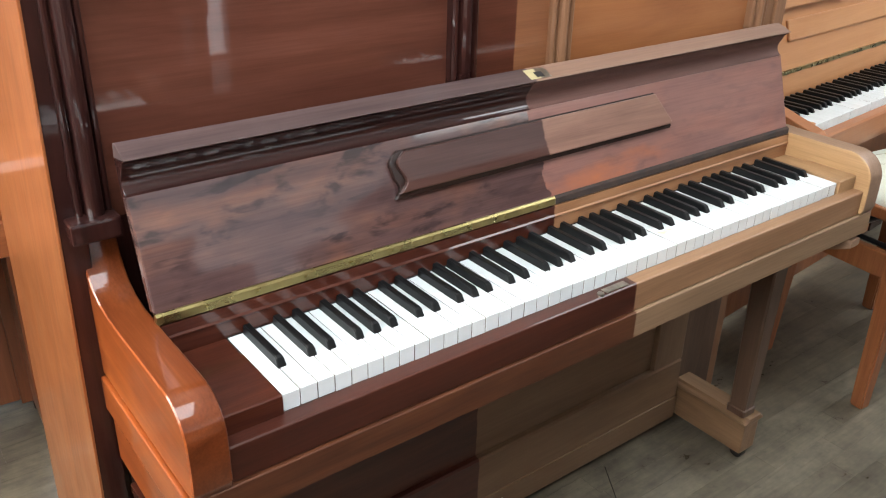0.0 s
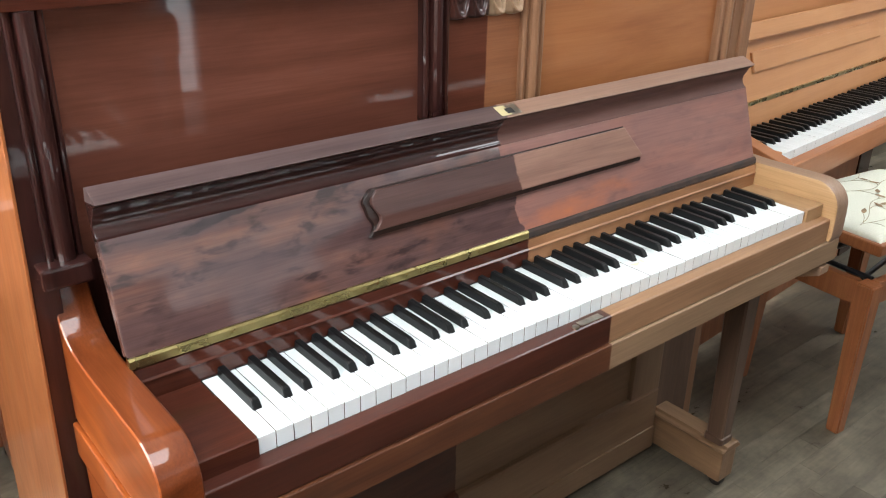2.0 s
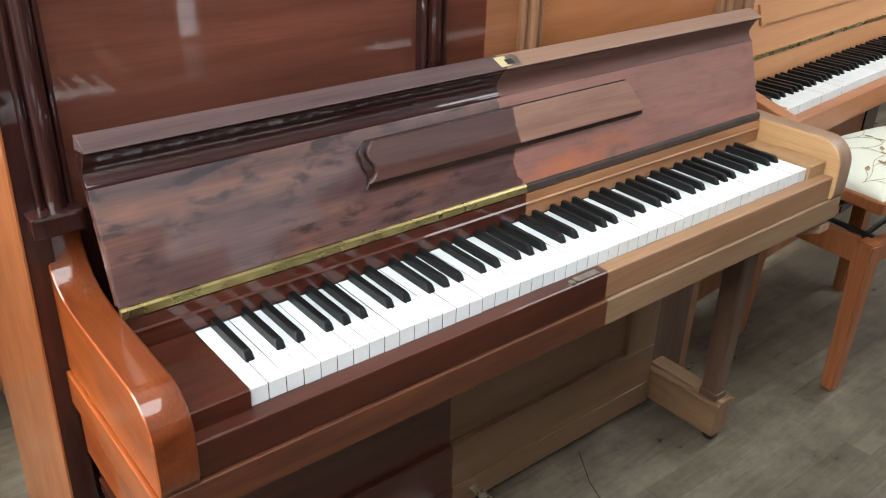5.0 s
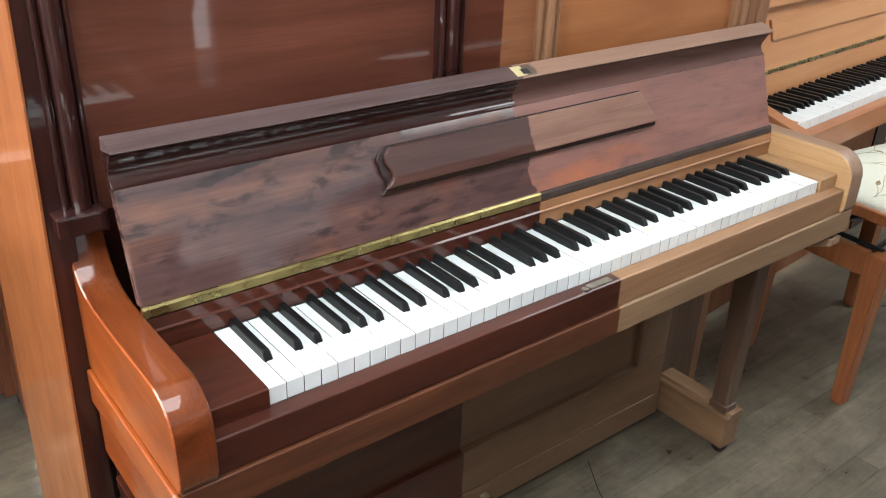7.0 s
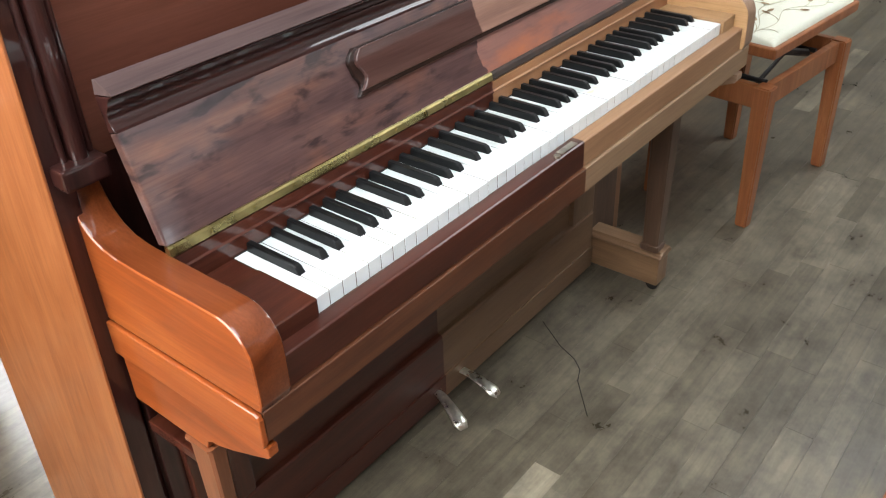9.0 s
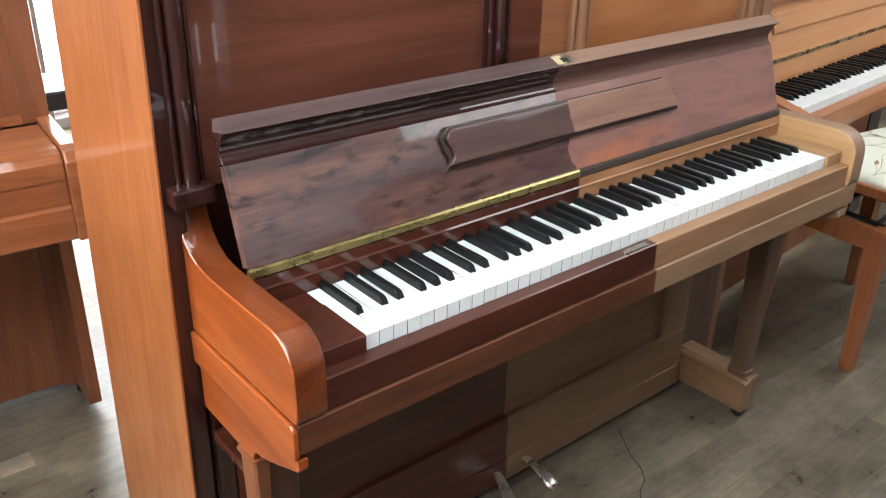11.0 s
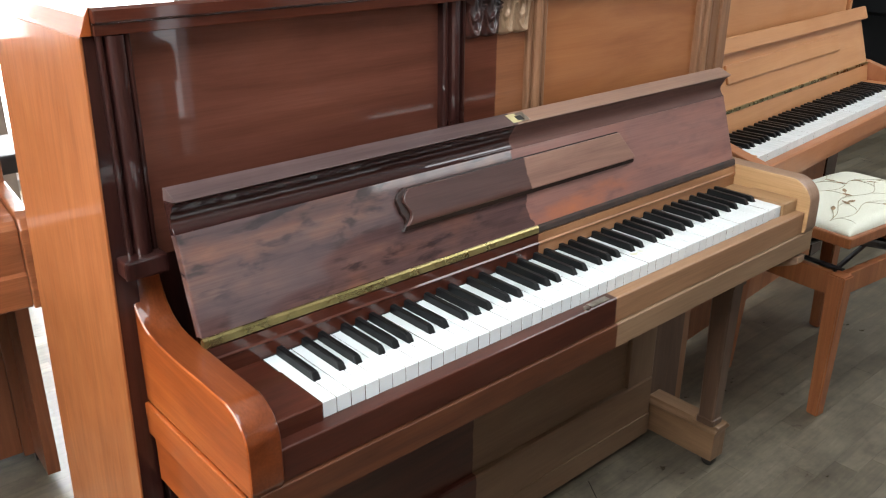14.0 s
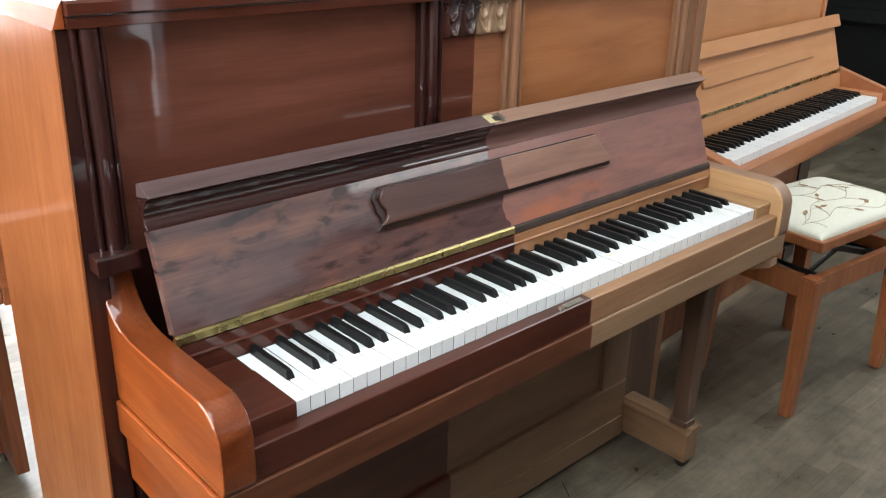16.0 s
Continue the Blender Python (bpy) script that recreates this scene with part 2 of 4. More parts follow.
def lid_material():
    """Polished burl up to a ragged edge; beyond it a dull, half-sanded red-brown."""
    red = ((0.185, 0.083, 0.068), (0.225, 0.104, 0.085), (0.265, 0.128, 0.104))
    burl = ((0.064, 0.036, 0.035), (0.089, 0.05, 0.047), (0.121, 0.069, 0.061))
    m, t, b, f = half_done("fall_board_wood", 0, 0.556, polished=burl, bare=red, wobble=0.011, lean=0.22, lean_from=0.85, bare_coat=0.15, bare_rough=0.4, coat_rough=0.05)
    b.inputs["Coat IOR"].default_value = 1.6
    col = b.inputs["Base Color"].links[0].from_socket
    def maths(op, a, c2=None, c3=None):
        nd = t.nodes.new("ShaderNodeMath")
        nd.operation = op
        for i, v in enumerate((a, c2, c3)):
            if v is None:
                continue
            if hasattr(v, "is_linked"):
                t.links.new(v, nd.inputs[i])
            else:
                nd.inputs[i].default_value = v
        return nd.outputs[0]

    # burl blotches, strongest on the polished part
    n = noise_tex(t, coords(t, (17, 17, 50)), 1.0, 3, 0.5, 0.3)
    blot = ramp(t, n, [(0.36, (0.3, 0.34, 0.42)), (0.47, (0.95, 0.95, 0.95)), (0.7, (1.25, 1.14, 1.02))])
    # the dark knots gather in clouds, orange figure between them
    cloud = noise_tex(t, coords(t, (5.5, 5.5, 13)), 1.0, 3, 0.5, 0.6)
    gather = ramp(t, cloud, [(0.4, (0.1, 0.1, 0.1)), (0.53, (1, 1, 1))])
    warm = ramp(t, cloud, [(0.3, (0.78, 0.8, 0.9)), (0.5, (1, 1, 1)), (0.68, (1.45, 1.2, 0.95))])
    col = mix(t, mixf(t, f, 0.8, 0.25), col, warm, "MULTIPLY")
    col = mix(t, maths("MULTIPLY", mixf(t, f, 0.95, 0.25), gather), col, blot, "MULTIPLY")

    # sanded-through orange area beside the break, ragged and fading out
    c = t.nodes.new("ShaderNodeTexCoord")
    sp = t.nodes.new("ShaderNodeSeparateXYZ")
    t.links.new(c.outputs["Object"], sp.inputs[0])
    dx = maths("MULTIPLY", maths("SUBTRACT", sp.outputs[0], 0.68), 2.3)
    dz = maths("MULTIPLY", maths("SUBTRACT", sp.outputs[2], 0.79), 14.0)
    far = maths("SQRT", maths("ADD", maths("MULTIPLY", dx, dx), maths("MULTIPLY", dz, dz)))
    rag = noise_tex(t, coords(t, (9, 9, 26)), 1.0, 5)
    spot = ramp(t, maths("MULTIPLY_ADD", rag, 1.2, far), [(0.6, (1, 1, 1)), (1.7, (0, 0, 0))])
    col = mix(t, maths("MULTIPLY", spot, f), col, (0.36, 0.115, 0.05))
    # the front edge is stripped to pale wood on the bare half
    strip = node(t, "ShaderNodeMapRange")
    strip.inputs["From Min"].default_value, strip.inputs["From Max"].default_value = 0.957, 0.9585
    t.links.new(sp.outputs[2], strip.inputs[0])
    col = mix(t, maths("MULTIPLY", strip.outputs[0], f), col, (0.3, 0.17, 0.11))
    t.links.new(col, b.inputs["Base Color"])
    return m


lid_wood = lid_material()


def floor_material(name, islands):
    m, t, b = material(name)
    if islands:
        pick = t.nodes.new("ShaderNodeNewGeometry").outputs["Random Per Island"]
    else:
        pick = t.nodes.new("ShaderNodeObjectInfo").outputs["Random"]
    tone = ramp(t, pick, [(0.0, (0.1, 0.086, 0.063)), (0.5, (0.122, 0.106, 0.079)), (0.92, (0.145, 0.127, 0.096)), (0.97, (0.2, 0.177, 0.135))])
    geo = t.nodes.new("ShaderNodeNewGeometry")

    def at(scale):
        mp = t.nodes.new("ShaderNodeMapping")
        mp.inputs["Scale"].default_value = scale
        t.links.new(geo.outputs["Position"], mp.inputs[0])
        return mp.outputs[0]
    g = noise_tex(t, at((4, 60, 1)), 1.0, 6, 0.65, 0.8)
    grain = ramp(t, g, [(0.3, (0.74, 0.73, 0.71)), (0.7, (1.15, 1.14, 1.12))])
    col = mix(t, 1.0, tone, grain, "MULTIPLY")
    st = noise_tex(t, at((7, 9, 4)), 1.0, 7, 0.72)
    stain_shade = ramp(t, st, [(0.34, (0.5, 0.48, 0.46)), (0.48, (0.9, 0.9, 0.9)), (0.64, (1.36, 1.35, 1.3))])
    col = mix(t, 0.9, col, stain_shade, "MULTIPLY")
    worn = noise_tex(t, at((3.2, 4.2, 1)), 1.0, 5, 0.6, 0.8)
    col = mix(t, 0.8, col, ramp(t, worn, [(0.35, (0.8, 0.79, 0.78)), (0.65, (1.2, 1.19, 1.16))]), "MULTIPLY")
    spots = noise_tex(t, at((26, 26, 26)), 1.0, 3, 0.6)
    col = mix(t, 0.5, col, ramp(t, spots, [(0.24, (0.45, 0.43, 0.4)), (0.36, (1, 1, 1))]), "MULTIPLY")
    t.links.new(col, b.inputs["Base Color"])
    t.links.new(ramp(t, st, [(0.3, (0.24,) * 3), (0.7, (0.48,) * 3)]), b.inputs["Roughness"])
    bump(t, b, g, 0.12, 0.001)
    return m


floor_vinyl = floor_material("floor_strip_vinyl", False)
floor_vinyl_far = floor_material("floor_strip_vinyl_far", True)
joint_dark = plain("floor_joint", (0.1, 0.088, 0.068), 0.8)


# ---- mesh helpers ----
def part(name, bm, mat, parent=None, label="", smooth=False):
    me = bpy.data.meshes.new(name)
    bm.normal_update()
    bm.to_mesh(me)
    bm.free()
    me.materials.append(mat)
    if smooth:
        for p in me.polygons:
            p.use_smooth = True
    ob = new(name, me)
    ob.parent = parent
    if label:
        ob["label"] = label
    return ob


def thing(name, label, category, at=(0, 0, 0), turn=0.0, group=""):
    ob = new(name)
    ob.empty_display_size = 0.1
    ob.matrix_world = pose(*at, 0, 0, turn)
    return tagged(ob, label, category, group)


def box(x0, x1, y0, y1, z0, z1, bev=0.0, seg=2, bm=None):
    own = bm is None
    bm = bm or bmesh.new()
    r = bmesh.ops.create_cube(bm, size=1)
    vs = r["verts"]
    for v in vs:
        v.co = Vector((x0 + (v.co.x + 0.5) * (x1 - x0), y0 + (v.co.y + 0.5) * (y1 - y0), z0 + (v.co.z + 0.5) * (z1 - z0)))
    if bev:
        es = list({e for v in vs for e in v.link_edges})
        bmesh.ops.bevel(bm, geom=es, offset=bev, segments=seg, affect="EDGES", profile=0.6)
    return bm


def prism(profile, axis, a, b, bm=None, bev=0.0, seg=2):
    """A closed profile extruded along an axis from a to b. The profile gives the other two axes in order."""
    bm = bm or bmesh.new()

    def at(p, q):
        c = list(p)
        c.insert(axis, q)
        return Vector(c)
    lo = [bm.verts.new(at(p, a)) for p in profile]
    hi = [bm.verts.new(at(p, b)) for p in profile]
    n = len(profile)
    fs = [bm.faces.new((lo[i], lo[(i + 1) % n], hi[(i + 1) % n], hi[i])) for i in range(n)]
    caps = [bm.faces.new(lo[::-1]), bm.faces.new(hi)]
    bmesh.ops.recalc_face_normals(bm, faces=fs + caps)
    if bev:
        es = [e for f in caps for e in f.edges]
        bmesh.ops.bevel(bm, geom=es, offset=bev, segments=seg, affect="EDGES", profile=0.6)
    return bm


def arc(cx, cy, r, a0, a1, n=8):
    return [(cx + r * math.cos(radians(a0 + (a1 - a0) * i / n)), cy + r * math.sin(radians(a0 + (a1 - a0) * i / n))) for i in range(n + 1)]


def tube(points, radii, bm=None, sides=8, flat=1.0, normal=(0, -1, 0)):
    """A tapered tube along points; flat squashes it along normal."""
    bm = bm or bmesh.new()
    nrm = Vector(normal)
    rings = []
    pts = [Vector(p) for p in points]
    for i, p in enumerate(pts):
        d = (pts[min(i + 1, len(pts) - 1)] - pts[max(i - 1, 0)]).normalized()
        side = d.cross(nrm)
        if side.length < 1e-4:
            side = d.cross(Vector((1, 0, 0)))
        side.normalize()
        up = side.cross(d)
        rings.append([bm.verts.new(p + radii[i] * (math.cos(2 * math.pi * k / sides) * side + flat * math.sin(2 * math.pi * k / sides) * up)) for k in range(sides)])
    for r0, r1 in zip(rings, rings[1:]):
        for k in range(sides):
            bm.faces.new((r0[k], r0[(k + 1) % sides], r1[(k + 1) % sides], r1[k]))
    bm.faces.new(rings[0][::-1])
    bm.faces.new(rings[-1])
    bmesh.ops.recalc_face_normals(bm, faces=bm.faces[:])
    return bm


def cylinder(p, q, r, sides=16, bm=None):
    return tube([p, q], [r, r], bm, sides, 1.0, (0.31, 0.17, 0.93) if abs((Vector(q) - Vector(p)).normalized().z) < 0.9 else (0, -1, 0))


# ---- room ----
def structure(name, bm, mat, label):
    return tagged(part(name, bm, mat), label, "", "", "structure")


X0, X1, Y0, Y1, CEIL = -2.6, 6.4, -3.6, 3.5, 2.75
floor = structure("floor", box(X0 - 0.2, X1 + 0.2, Y0 - 0.2, Y1 + 0.2, -0.1, -0.003), joint_dark, "grey-brown plank floor with worn joints")
bm = bmesh.new()
for a in ((X0 - 0.2, -1.5, -1.5, -0.2), (0.4, 2.05, -1.5, -0.2), (3.95, X1 + 0.2, -1.5, -0.2), (X0 - 0.2, X1 + 0.2, Y0 - 0.2, -1.5), (X0 - 0.2, X1 + 0.2, -0.2, Y1 + 0.2)):
    box(*a, CEIL, CEIL + 0.15, bm=bm)
structure("ceiling", bm, ceiling_paint, "plain white ceiling with a roof light and an added fill opening")


def wall_with_window(name, along_x, fixed0, fixed1, a0, a1, w0, w1, z0, z1, label):
    bm = bmesh.new()
    for (p0, p1, q0, q1) in ((a0, w0, 0, CEIL), (w1, a1, 0, CEIL), (w0, w1, 0, z0), (w0, w1, z1, CEIL)):
        if q1 - q0 < 0.01:
            continue
        if along_x:
            box(p0, p1, fixed0, fixed1, q0, q1, bm=bm)
        else:
            box(fixed0, fixed1, p0, p1, q0, q1, bm=bm)
    return structure(name, bm, white_paint if "white" in label else wall_paint, label)


wall_with_window("wall_west", False, X0 - 0.2, X0, Y0 - 0.2, Y1 + 0.2, -1.2, 2.2, 1.3, 2.6, "grey wall with a wide window")
wall_with_window("wall_north", True, Y1, Y1 + 0.2, X0, X1, -1.0, 1.4, 0.05, 2.3, "grey wall with a tall glazed opening")
bm = bmesh.new()
# The low opening is added, unseen, for the streak mirrored in the upper panel.
for a in ((X0, 1.61, 0, CEIL), (1.83, 2.9, 0, CEIL), (5.4, X1, 0, CEIL), (1.61, 1.83, 0.95, CEIL), (2.9, 5.4, 0, 1.7), (2.9, 5.4, 2.4, CEIL)):
    box(a[0], a[1], Y0 - 0.2, Y0, a[2], a[3], bm=bm)
structure("wall_south", bm, white_paint, "white wall with an added low opening and a wide high window")
structure("wall_east", box(X1, X1 + 0.2, Y0 - 0.2, Y1 + 0.2, 0, CEIL), wall_paint, "plain grey wall")


def window_frame(name, along_x, fixed, w0, w1, z0, z1, bars):
    fr = new(name)
    tagged(fr, "white painted window frame with clear panes", "window", "", "structure")
    cuts = [w0 + (w1 - w0) * i / bars for i in range(bars + 1)]
    for i, c in enumerate(cuts):
        lo, hi = max(w0, c - 0.03), min(w1, c + 0.03)
        part("window_post", box(lo, hi, fixed - 0.03, fixed + 0.03, z0, z1, 0.004) if along_x else box(fixed - 0.03, fixed + 0.03, lo, hi, z0, z1, 0.004), window_paint, fr)
    for z in (z0, z1 - 0.06):
        part("window_rail", box(w0 + 0.03, w1 - 0.03, fixed - 0.025, fixed + 0.025, z, z + 0.06, 0.004) if along_x else box(fixed - 0.025, fixed + 0.025, w0 + 0.03, w1 - 0.03, z, z + 0.06, 0.004), window_paint, fr)
    return fr


window_frame("window_1", False, X0 - 0.13, -1.2, 2.2, 1.3, 2.6, 3)
window_frame("window_2", True, Y1 + 0.13, -1.0, 1.4, 0.05, 2.3, 2)
window_frame("window_3", True, Y0 - 0.13, 2.9, 5.4, 1.7, 2.4, 1)


structure("trim", box(0.41, 0.50, 3.28, 3.36, 0.0, CEIL, 0.004), plain("pier_paint", (0.2, 0.16, 0.13), 0.6), "grey-brown pier beside the bright window")


def backdrop(name, bm, strength, label):
    m = bpy.data.materials.new(name + "_glow")
    m.use_nodes = True
    b = m.node_tree.nodes["Principled BSDF"]
    b.inputs["Base Color"].default_value = (0.8, 0.85, 0.9, 1)
    b.inputs["Emission Color"].default_value = (0.95, 0.98, 1.0, 1)
    b.inputs["Emission Strength"].default_value = strength
    return tagged(part(name, bm, m), label, "", "", "structure")


backdrop("backdrop_north", box(-3.5, 4.0, Y1 + 1.2, Y1 + 1.25, -0.5, 4.0), 8.0, "bright hazy daylight outside")
backdrop("backdrop_south", box(0.0, 7.5, Y0 - 1.5, Y0 - 1.45, -0.5, 4.5), 1.8, "pale overcast sky outside")
backdrop("backdrop_west", box(X0 - 1.5, X0 - 1.45, -3.0, 4.0, -0.5, 4.0), 2.0, "bright daylight outside")


# ---- the half-restored upright piano ----
KEY, KZ, NW = 0.0236, 0.72, 50


def white_mesh():
    """A plastic top and front over a wooden stick, whose sides show dark in the gaps."""
    bm = box(0.0005, KEY - 0.0005, 0.0, 0.150, KZ - 0.0245, KZ, 0.0007, 1)
    me = bpy.data.meshes.new("white_key")
    bm.to_mesh(me)
    bm.free()
    me.materials.append(ivory)
    me.materials.append(key_stick)
    for p in me.polygons:
        p.material_index = 1 if abs(p.normal.x) > 0.9 else 0
    return me


def black_mesh():
    bm = bmesh.new()
    rings = []
    for y, w, z in ((0.0500, 0.0054, KZ - 0.001), (0.0525, 0.0053, KZ + 0.004), (0.0565, 0.0050, KZ + 0.0102), (0.0605, 0.0047, KZ + 0.0121), (0.148, 0.0046, KZ + 0.0125)):
        b = 0.0061
        rings.append([bm.verts.new(v) for v in ((-b, y, KZ - 0.001), (-w - 0.0004, y, (z - 0.0016) if z > KZ else z), (-w + 0.0012, y, z), (w - 0.0012, y, z), (w + 0.0004, y, (z - 0.0016) if z > KZ else z), (b, y, KZ - 0.001))])
    for r0, r1 in zip(rings, rings[1:]):
        for k in range(5):
            bm.faces.new((r0[k], r0[k + 1], r1[k + 1], r1[k]))
    bm.faces.new(rings[-1])
    bmesh.ops.recalc_face_normals(bm, faces=bm.faces[:])
    me = bpy.data.meshes.new("black_key")
    bm.to_mesh(me)
    bm.free()
    me.materials.append(ebony)
    for p in me.polygons:
        p.use_smooth = False
    return me


WHITE, BLACK = white_mesh(), black_mesh()
OFFSET = {0: 0.0036, 2: -0.0012, 3: 0.0034, 5: -0.0022, 6: 0.0008}


def add_keys(parent, at=(0, 0, 0)):
    rng = random.Random(5)
    for i in range(NW):
        k = new("white_key", WHITE)
        k.parent = parent
        k.location = (at[0] + i * KEY, at[1] + rng.uniform(-0.0002, 0.0002), at[2] + rng.uniform(-0.0004, 0.0003))
    for i in range(1, NW):
        # white key i-1 is note (i-1) % 7 counted from A; blacks follow A, C, D, F, G
        if (i - 1) % 7 in (0, 2, 3, 5, 6):
            k = new("black_key", BLACK)
            k.parent = parent
            k.location = (at[0] + i * KEY + OFFSET[(i - 1) % 7], at[1], at[2] + rng.uniform(-0.0004, 0.0004))


piano = thing("upright_piano", "half-restored upright piano, polished mahogany beside stripped bare wood", "piano", (0.59, 0.3, 0))


def pp(name, bm, mat, label="", smooth=False, parent=None):
    """A part of the main piano, written in world coordinates."""
    ob = part(name, bm, mat, parent or piano, label, smooth)
    if parent is None:
        ob.location = (-0.59, -0.3, 0)
    return ob


PX0, PX1 = -0.148, 1.326
# side panels; the near one flares a little towards the floor
def flared(x0, x1, y0, y1):
    bm = box(x0, x1, y0, y1, 0.02, 1.172, 0.0015)
    for v in bm.verts:
        v.co.x += PX0 - 0.022 * (1.172 - v.co.z) / 1.15
    return bm


pp("side_core", flared(0.004, 0.036, 0.267, 0.628), dark_mahogany)
pp("side_panel", flared(0.0, 0.004, 0.264, 0.63), cherry_z, "orange cherry-veneered side panel")
pp("side_panel", box(PX1 - 0.034, PX1, 0.268, 0.63, 0.02, 1.172, 0.002), honey_z, "stripped side panel")
pp("back_frame", box(-0.11, PX1 - 0.04, 0.58, 0.625, 0.03, 1.16), bare_z)
# flat polished top with a front rail and bevelled side caps
prof = [(0.254, 1.187), (0.250, 1.19), (0.250, 1.203), (0.254, 1.207), (0.64, 1.207), (0.64, 1.187)]
pp("top_lid", prism(prof, 0, PX0 + 0.016, PX1 - 0.016, bev=0.002), mahogany_x, "polished flat piano top")
for a, sgn in ((PX0, 1), (PX1, -1)):
    prof = [(a, 1.1725), (a + sgn * 0.002, 1.177), (a + sgn * 0.009, 1.196), (a + sgn * 0.0155, 1.207), (a + sgn * 0.0155, 1.1725)]
    pp("top_cap", prism(prof, 1, 0.262, 0.64, bev=0.001), cherry_y, "orange-brown bevelled cap of the side")
pp("top_rail", box(PX0 + 0.016, PX1 - 0.03, 0.2555, 0.30, 1.1725, 1.1865, 0.001), mahogany_x)


# upper front
pp("upper_panel", box(-0.085, 0.45, 0.285, 0.30, 0.86, 1.172), panel_mahogany, "glossy mahogany upper panel")
pp("upper_panel", box(0.70, 1.214, 0.285, 0.30, 0.86, 1.172), wood("honey_panel", 0, (0.285, 0.104, 0.037), (0.34, 0.13, 0.047), (0.395, 0.16, 0.061), rough=0.42, coat=0.45, coat_rough=0.15, streak=0.15), "stripped honey-coloured upper panel")
pp("centre_stile", box(0.495, 0.658, 0.280, 0.296, 0.86, 1.172), panel_wood, "centre stile, half dark and half bare")


def moulding_profile(x0, x1, front, back):
    w = x1 - x0
    pts = [(x0, back), (x0, front + 0.012)]
    for c, r, d in ((0.12, 0.11, 0.006), (0.5, 0.2, 0.0), (0.88, 0.11, 0.006)):
        cx = x0 + c * w
        for i in range(7):
            a = math.pi - math.pi * i / 6
            pts.append((cx + r * w * math.cos(a), front + d + 0.010 - 0.010 * math.sin(a)))
    pts += [(x1, front + 0.012), (x1, back)]
    return pts


pp("panel_moulding", prism(moulding_profile(0.447, 0.499, 0.262, 0.298), 2, 0.86, 1.172), dark_mahogany, "dark reeded moulding", smooth=False)
pp("panel_moulding", prism(moulding_profile(0.654, 0.705, 0.262, 0.298), 2, 0.86, 1.172), honey_z, "bare reeded moulding")
pp("panel_moulding", prism(moulding_profile(1.212, 1.262, 0.262, 0.298), 2, 0.86, 1.172), honey_z, "bare reeded moulding")
pp("corner_stile", box(1.262, PX1 - 0.03, 0.275, 0.298, 0.86, 1.172, 0.002), honey_z)
# corner pilaster of beads and a round shaft
prof = [(-0.146, 0.29), (-0.146, 0.268), (-0.129, 0.268)] + arc(-0.1245, 0.264, 0.0042, 180, 360, 6) + [(-0.119, 0.27)] + arc(-0.106, 0.262, 0.0115, 180, 360, 12) + [(-0.093, 0.27)] + arc(-0.0885, 0.266, 0.004, 180, 360, 6) + [(-0.083, 0.284), (-0.083, 0.29)]
pp("corner_pilaster", prism(prof, 2, 0.875, 1.172), dark_mahogany, "dark polished pilaster with beads", smooth=False)
pp("pilaster_base", box(-0.143, -0.082, 0.238, 0.29, 0.852, 0.880, 0.004), dark_mahogany)
pp("pilaster_foot", box(-0.145, -0.086, 0.283, 0.298, 0.03, 0.86, 0.002), dark_mahogany)
pp("inner_frame", box(-0.086, 1.26, 0.288, 0.305, 0.60, 0.87), dark_mahogany)


def carving():
    """A panel of upright acanthus leaves in relief, folded tips along the foot."""
    x0, x1, z1, nx, nz, leaves = 0.4995, 0.6535, 1.172, 120, 46, 4
    bm = bmesh.new()
    rows = []
    for i in range(nx + 1):
        x = x0 + (x1 - x0) * i / nx
        f = (x - x0) / (x1 - x0) * leaves
        lean = -0.4 if f < leaves / 2 else 0.4
        u0 = (f % 1.0) * 2 - 1
        foot = 1.105 + 0.0035 * abs(u0) ** 3
        col = []
        for j in range(nz + 1):
            v = j / nz
            u = u0 + lean * (v - 0.35) * (1 - u0 * u0)
            rim = math.exp(-((v - 0.10 - 0.75 * abs(u) ** 2.2) / 0.07) ** 2)
            fold = math.exp(-((v - 0.46 - 0.6 * abs(u + 0.25) ** 1.6) / 0.06) ** 2)
            rib = math.exp(-((u - 0.1) / 0.14) ** 2) * max(0.0, min(1.0, (0.75 - abs(v - 0.55)) * 2))
            dish = (1 - u * u) * max(0.0, 1 - abs(v - 0.15) * 1.6)
            h = 0.003 + 0.0075 * rim + 0.006 * fold + 0.0045 * rib + 0.004 * dish
            h *= min(1.0, (v * 12) ** 0.5) if v else 0.0
            col.append(bm.verts.new((x, 0.2755 - h, foot + (z1 - foot) * v)))
        back = [bm.verts.new((x, 0.2795, foot)), bm.verts.new((x, 0.2795, z1))]
        rows.append([back[0]] + col + [back[1]])
    for p, q in zip(rows, rows[1:]):
        for j in range(len(p)):
            k = (j + 1) % len(p)
            bm.faces.new((p[j], q[j], q[k], p[k]))
    bm.faces.new(rows[0][::-1])
    bm.faces.new(rows[-1])
    bmesh.ops.recalc_face_normals(bm, faces=bm.faces[:])
    return bm


pp("carving", carving(), half_done("carving_wood", 2, 0.578, polished=((0.02, 0.007, 0.006), (0.04, 0.012, 0.009), (0.07, 0.02, 0.013)), wobble=0.002)[0], "carved acanthus ornament, half dark and half bare", smooth=True)

# fall board, standing open, with its hollow front edge
UY, UZ = 0.302, 0.953


def fall(s, d):
    return (0.159 + UY * s - UZ * d, 0.779 + UZ * s + UY * d)


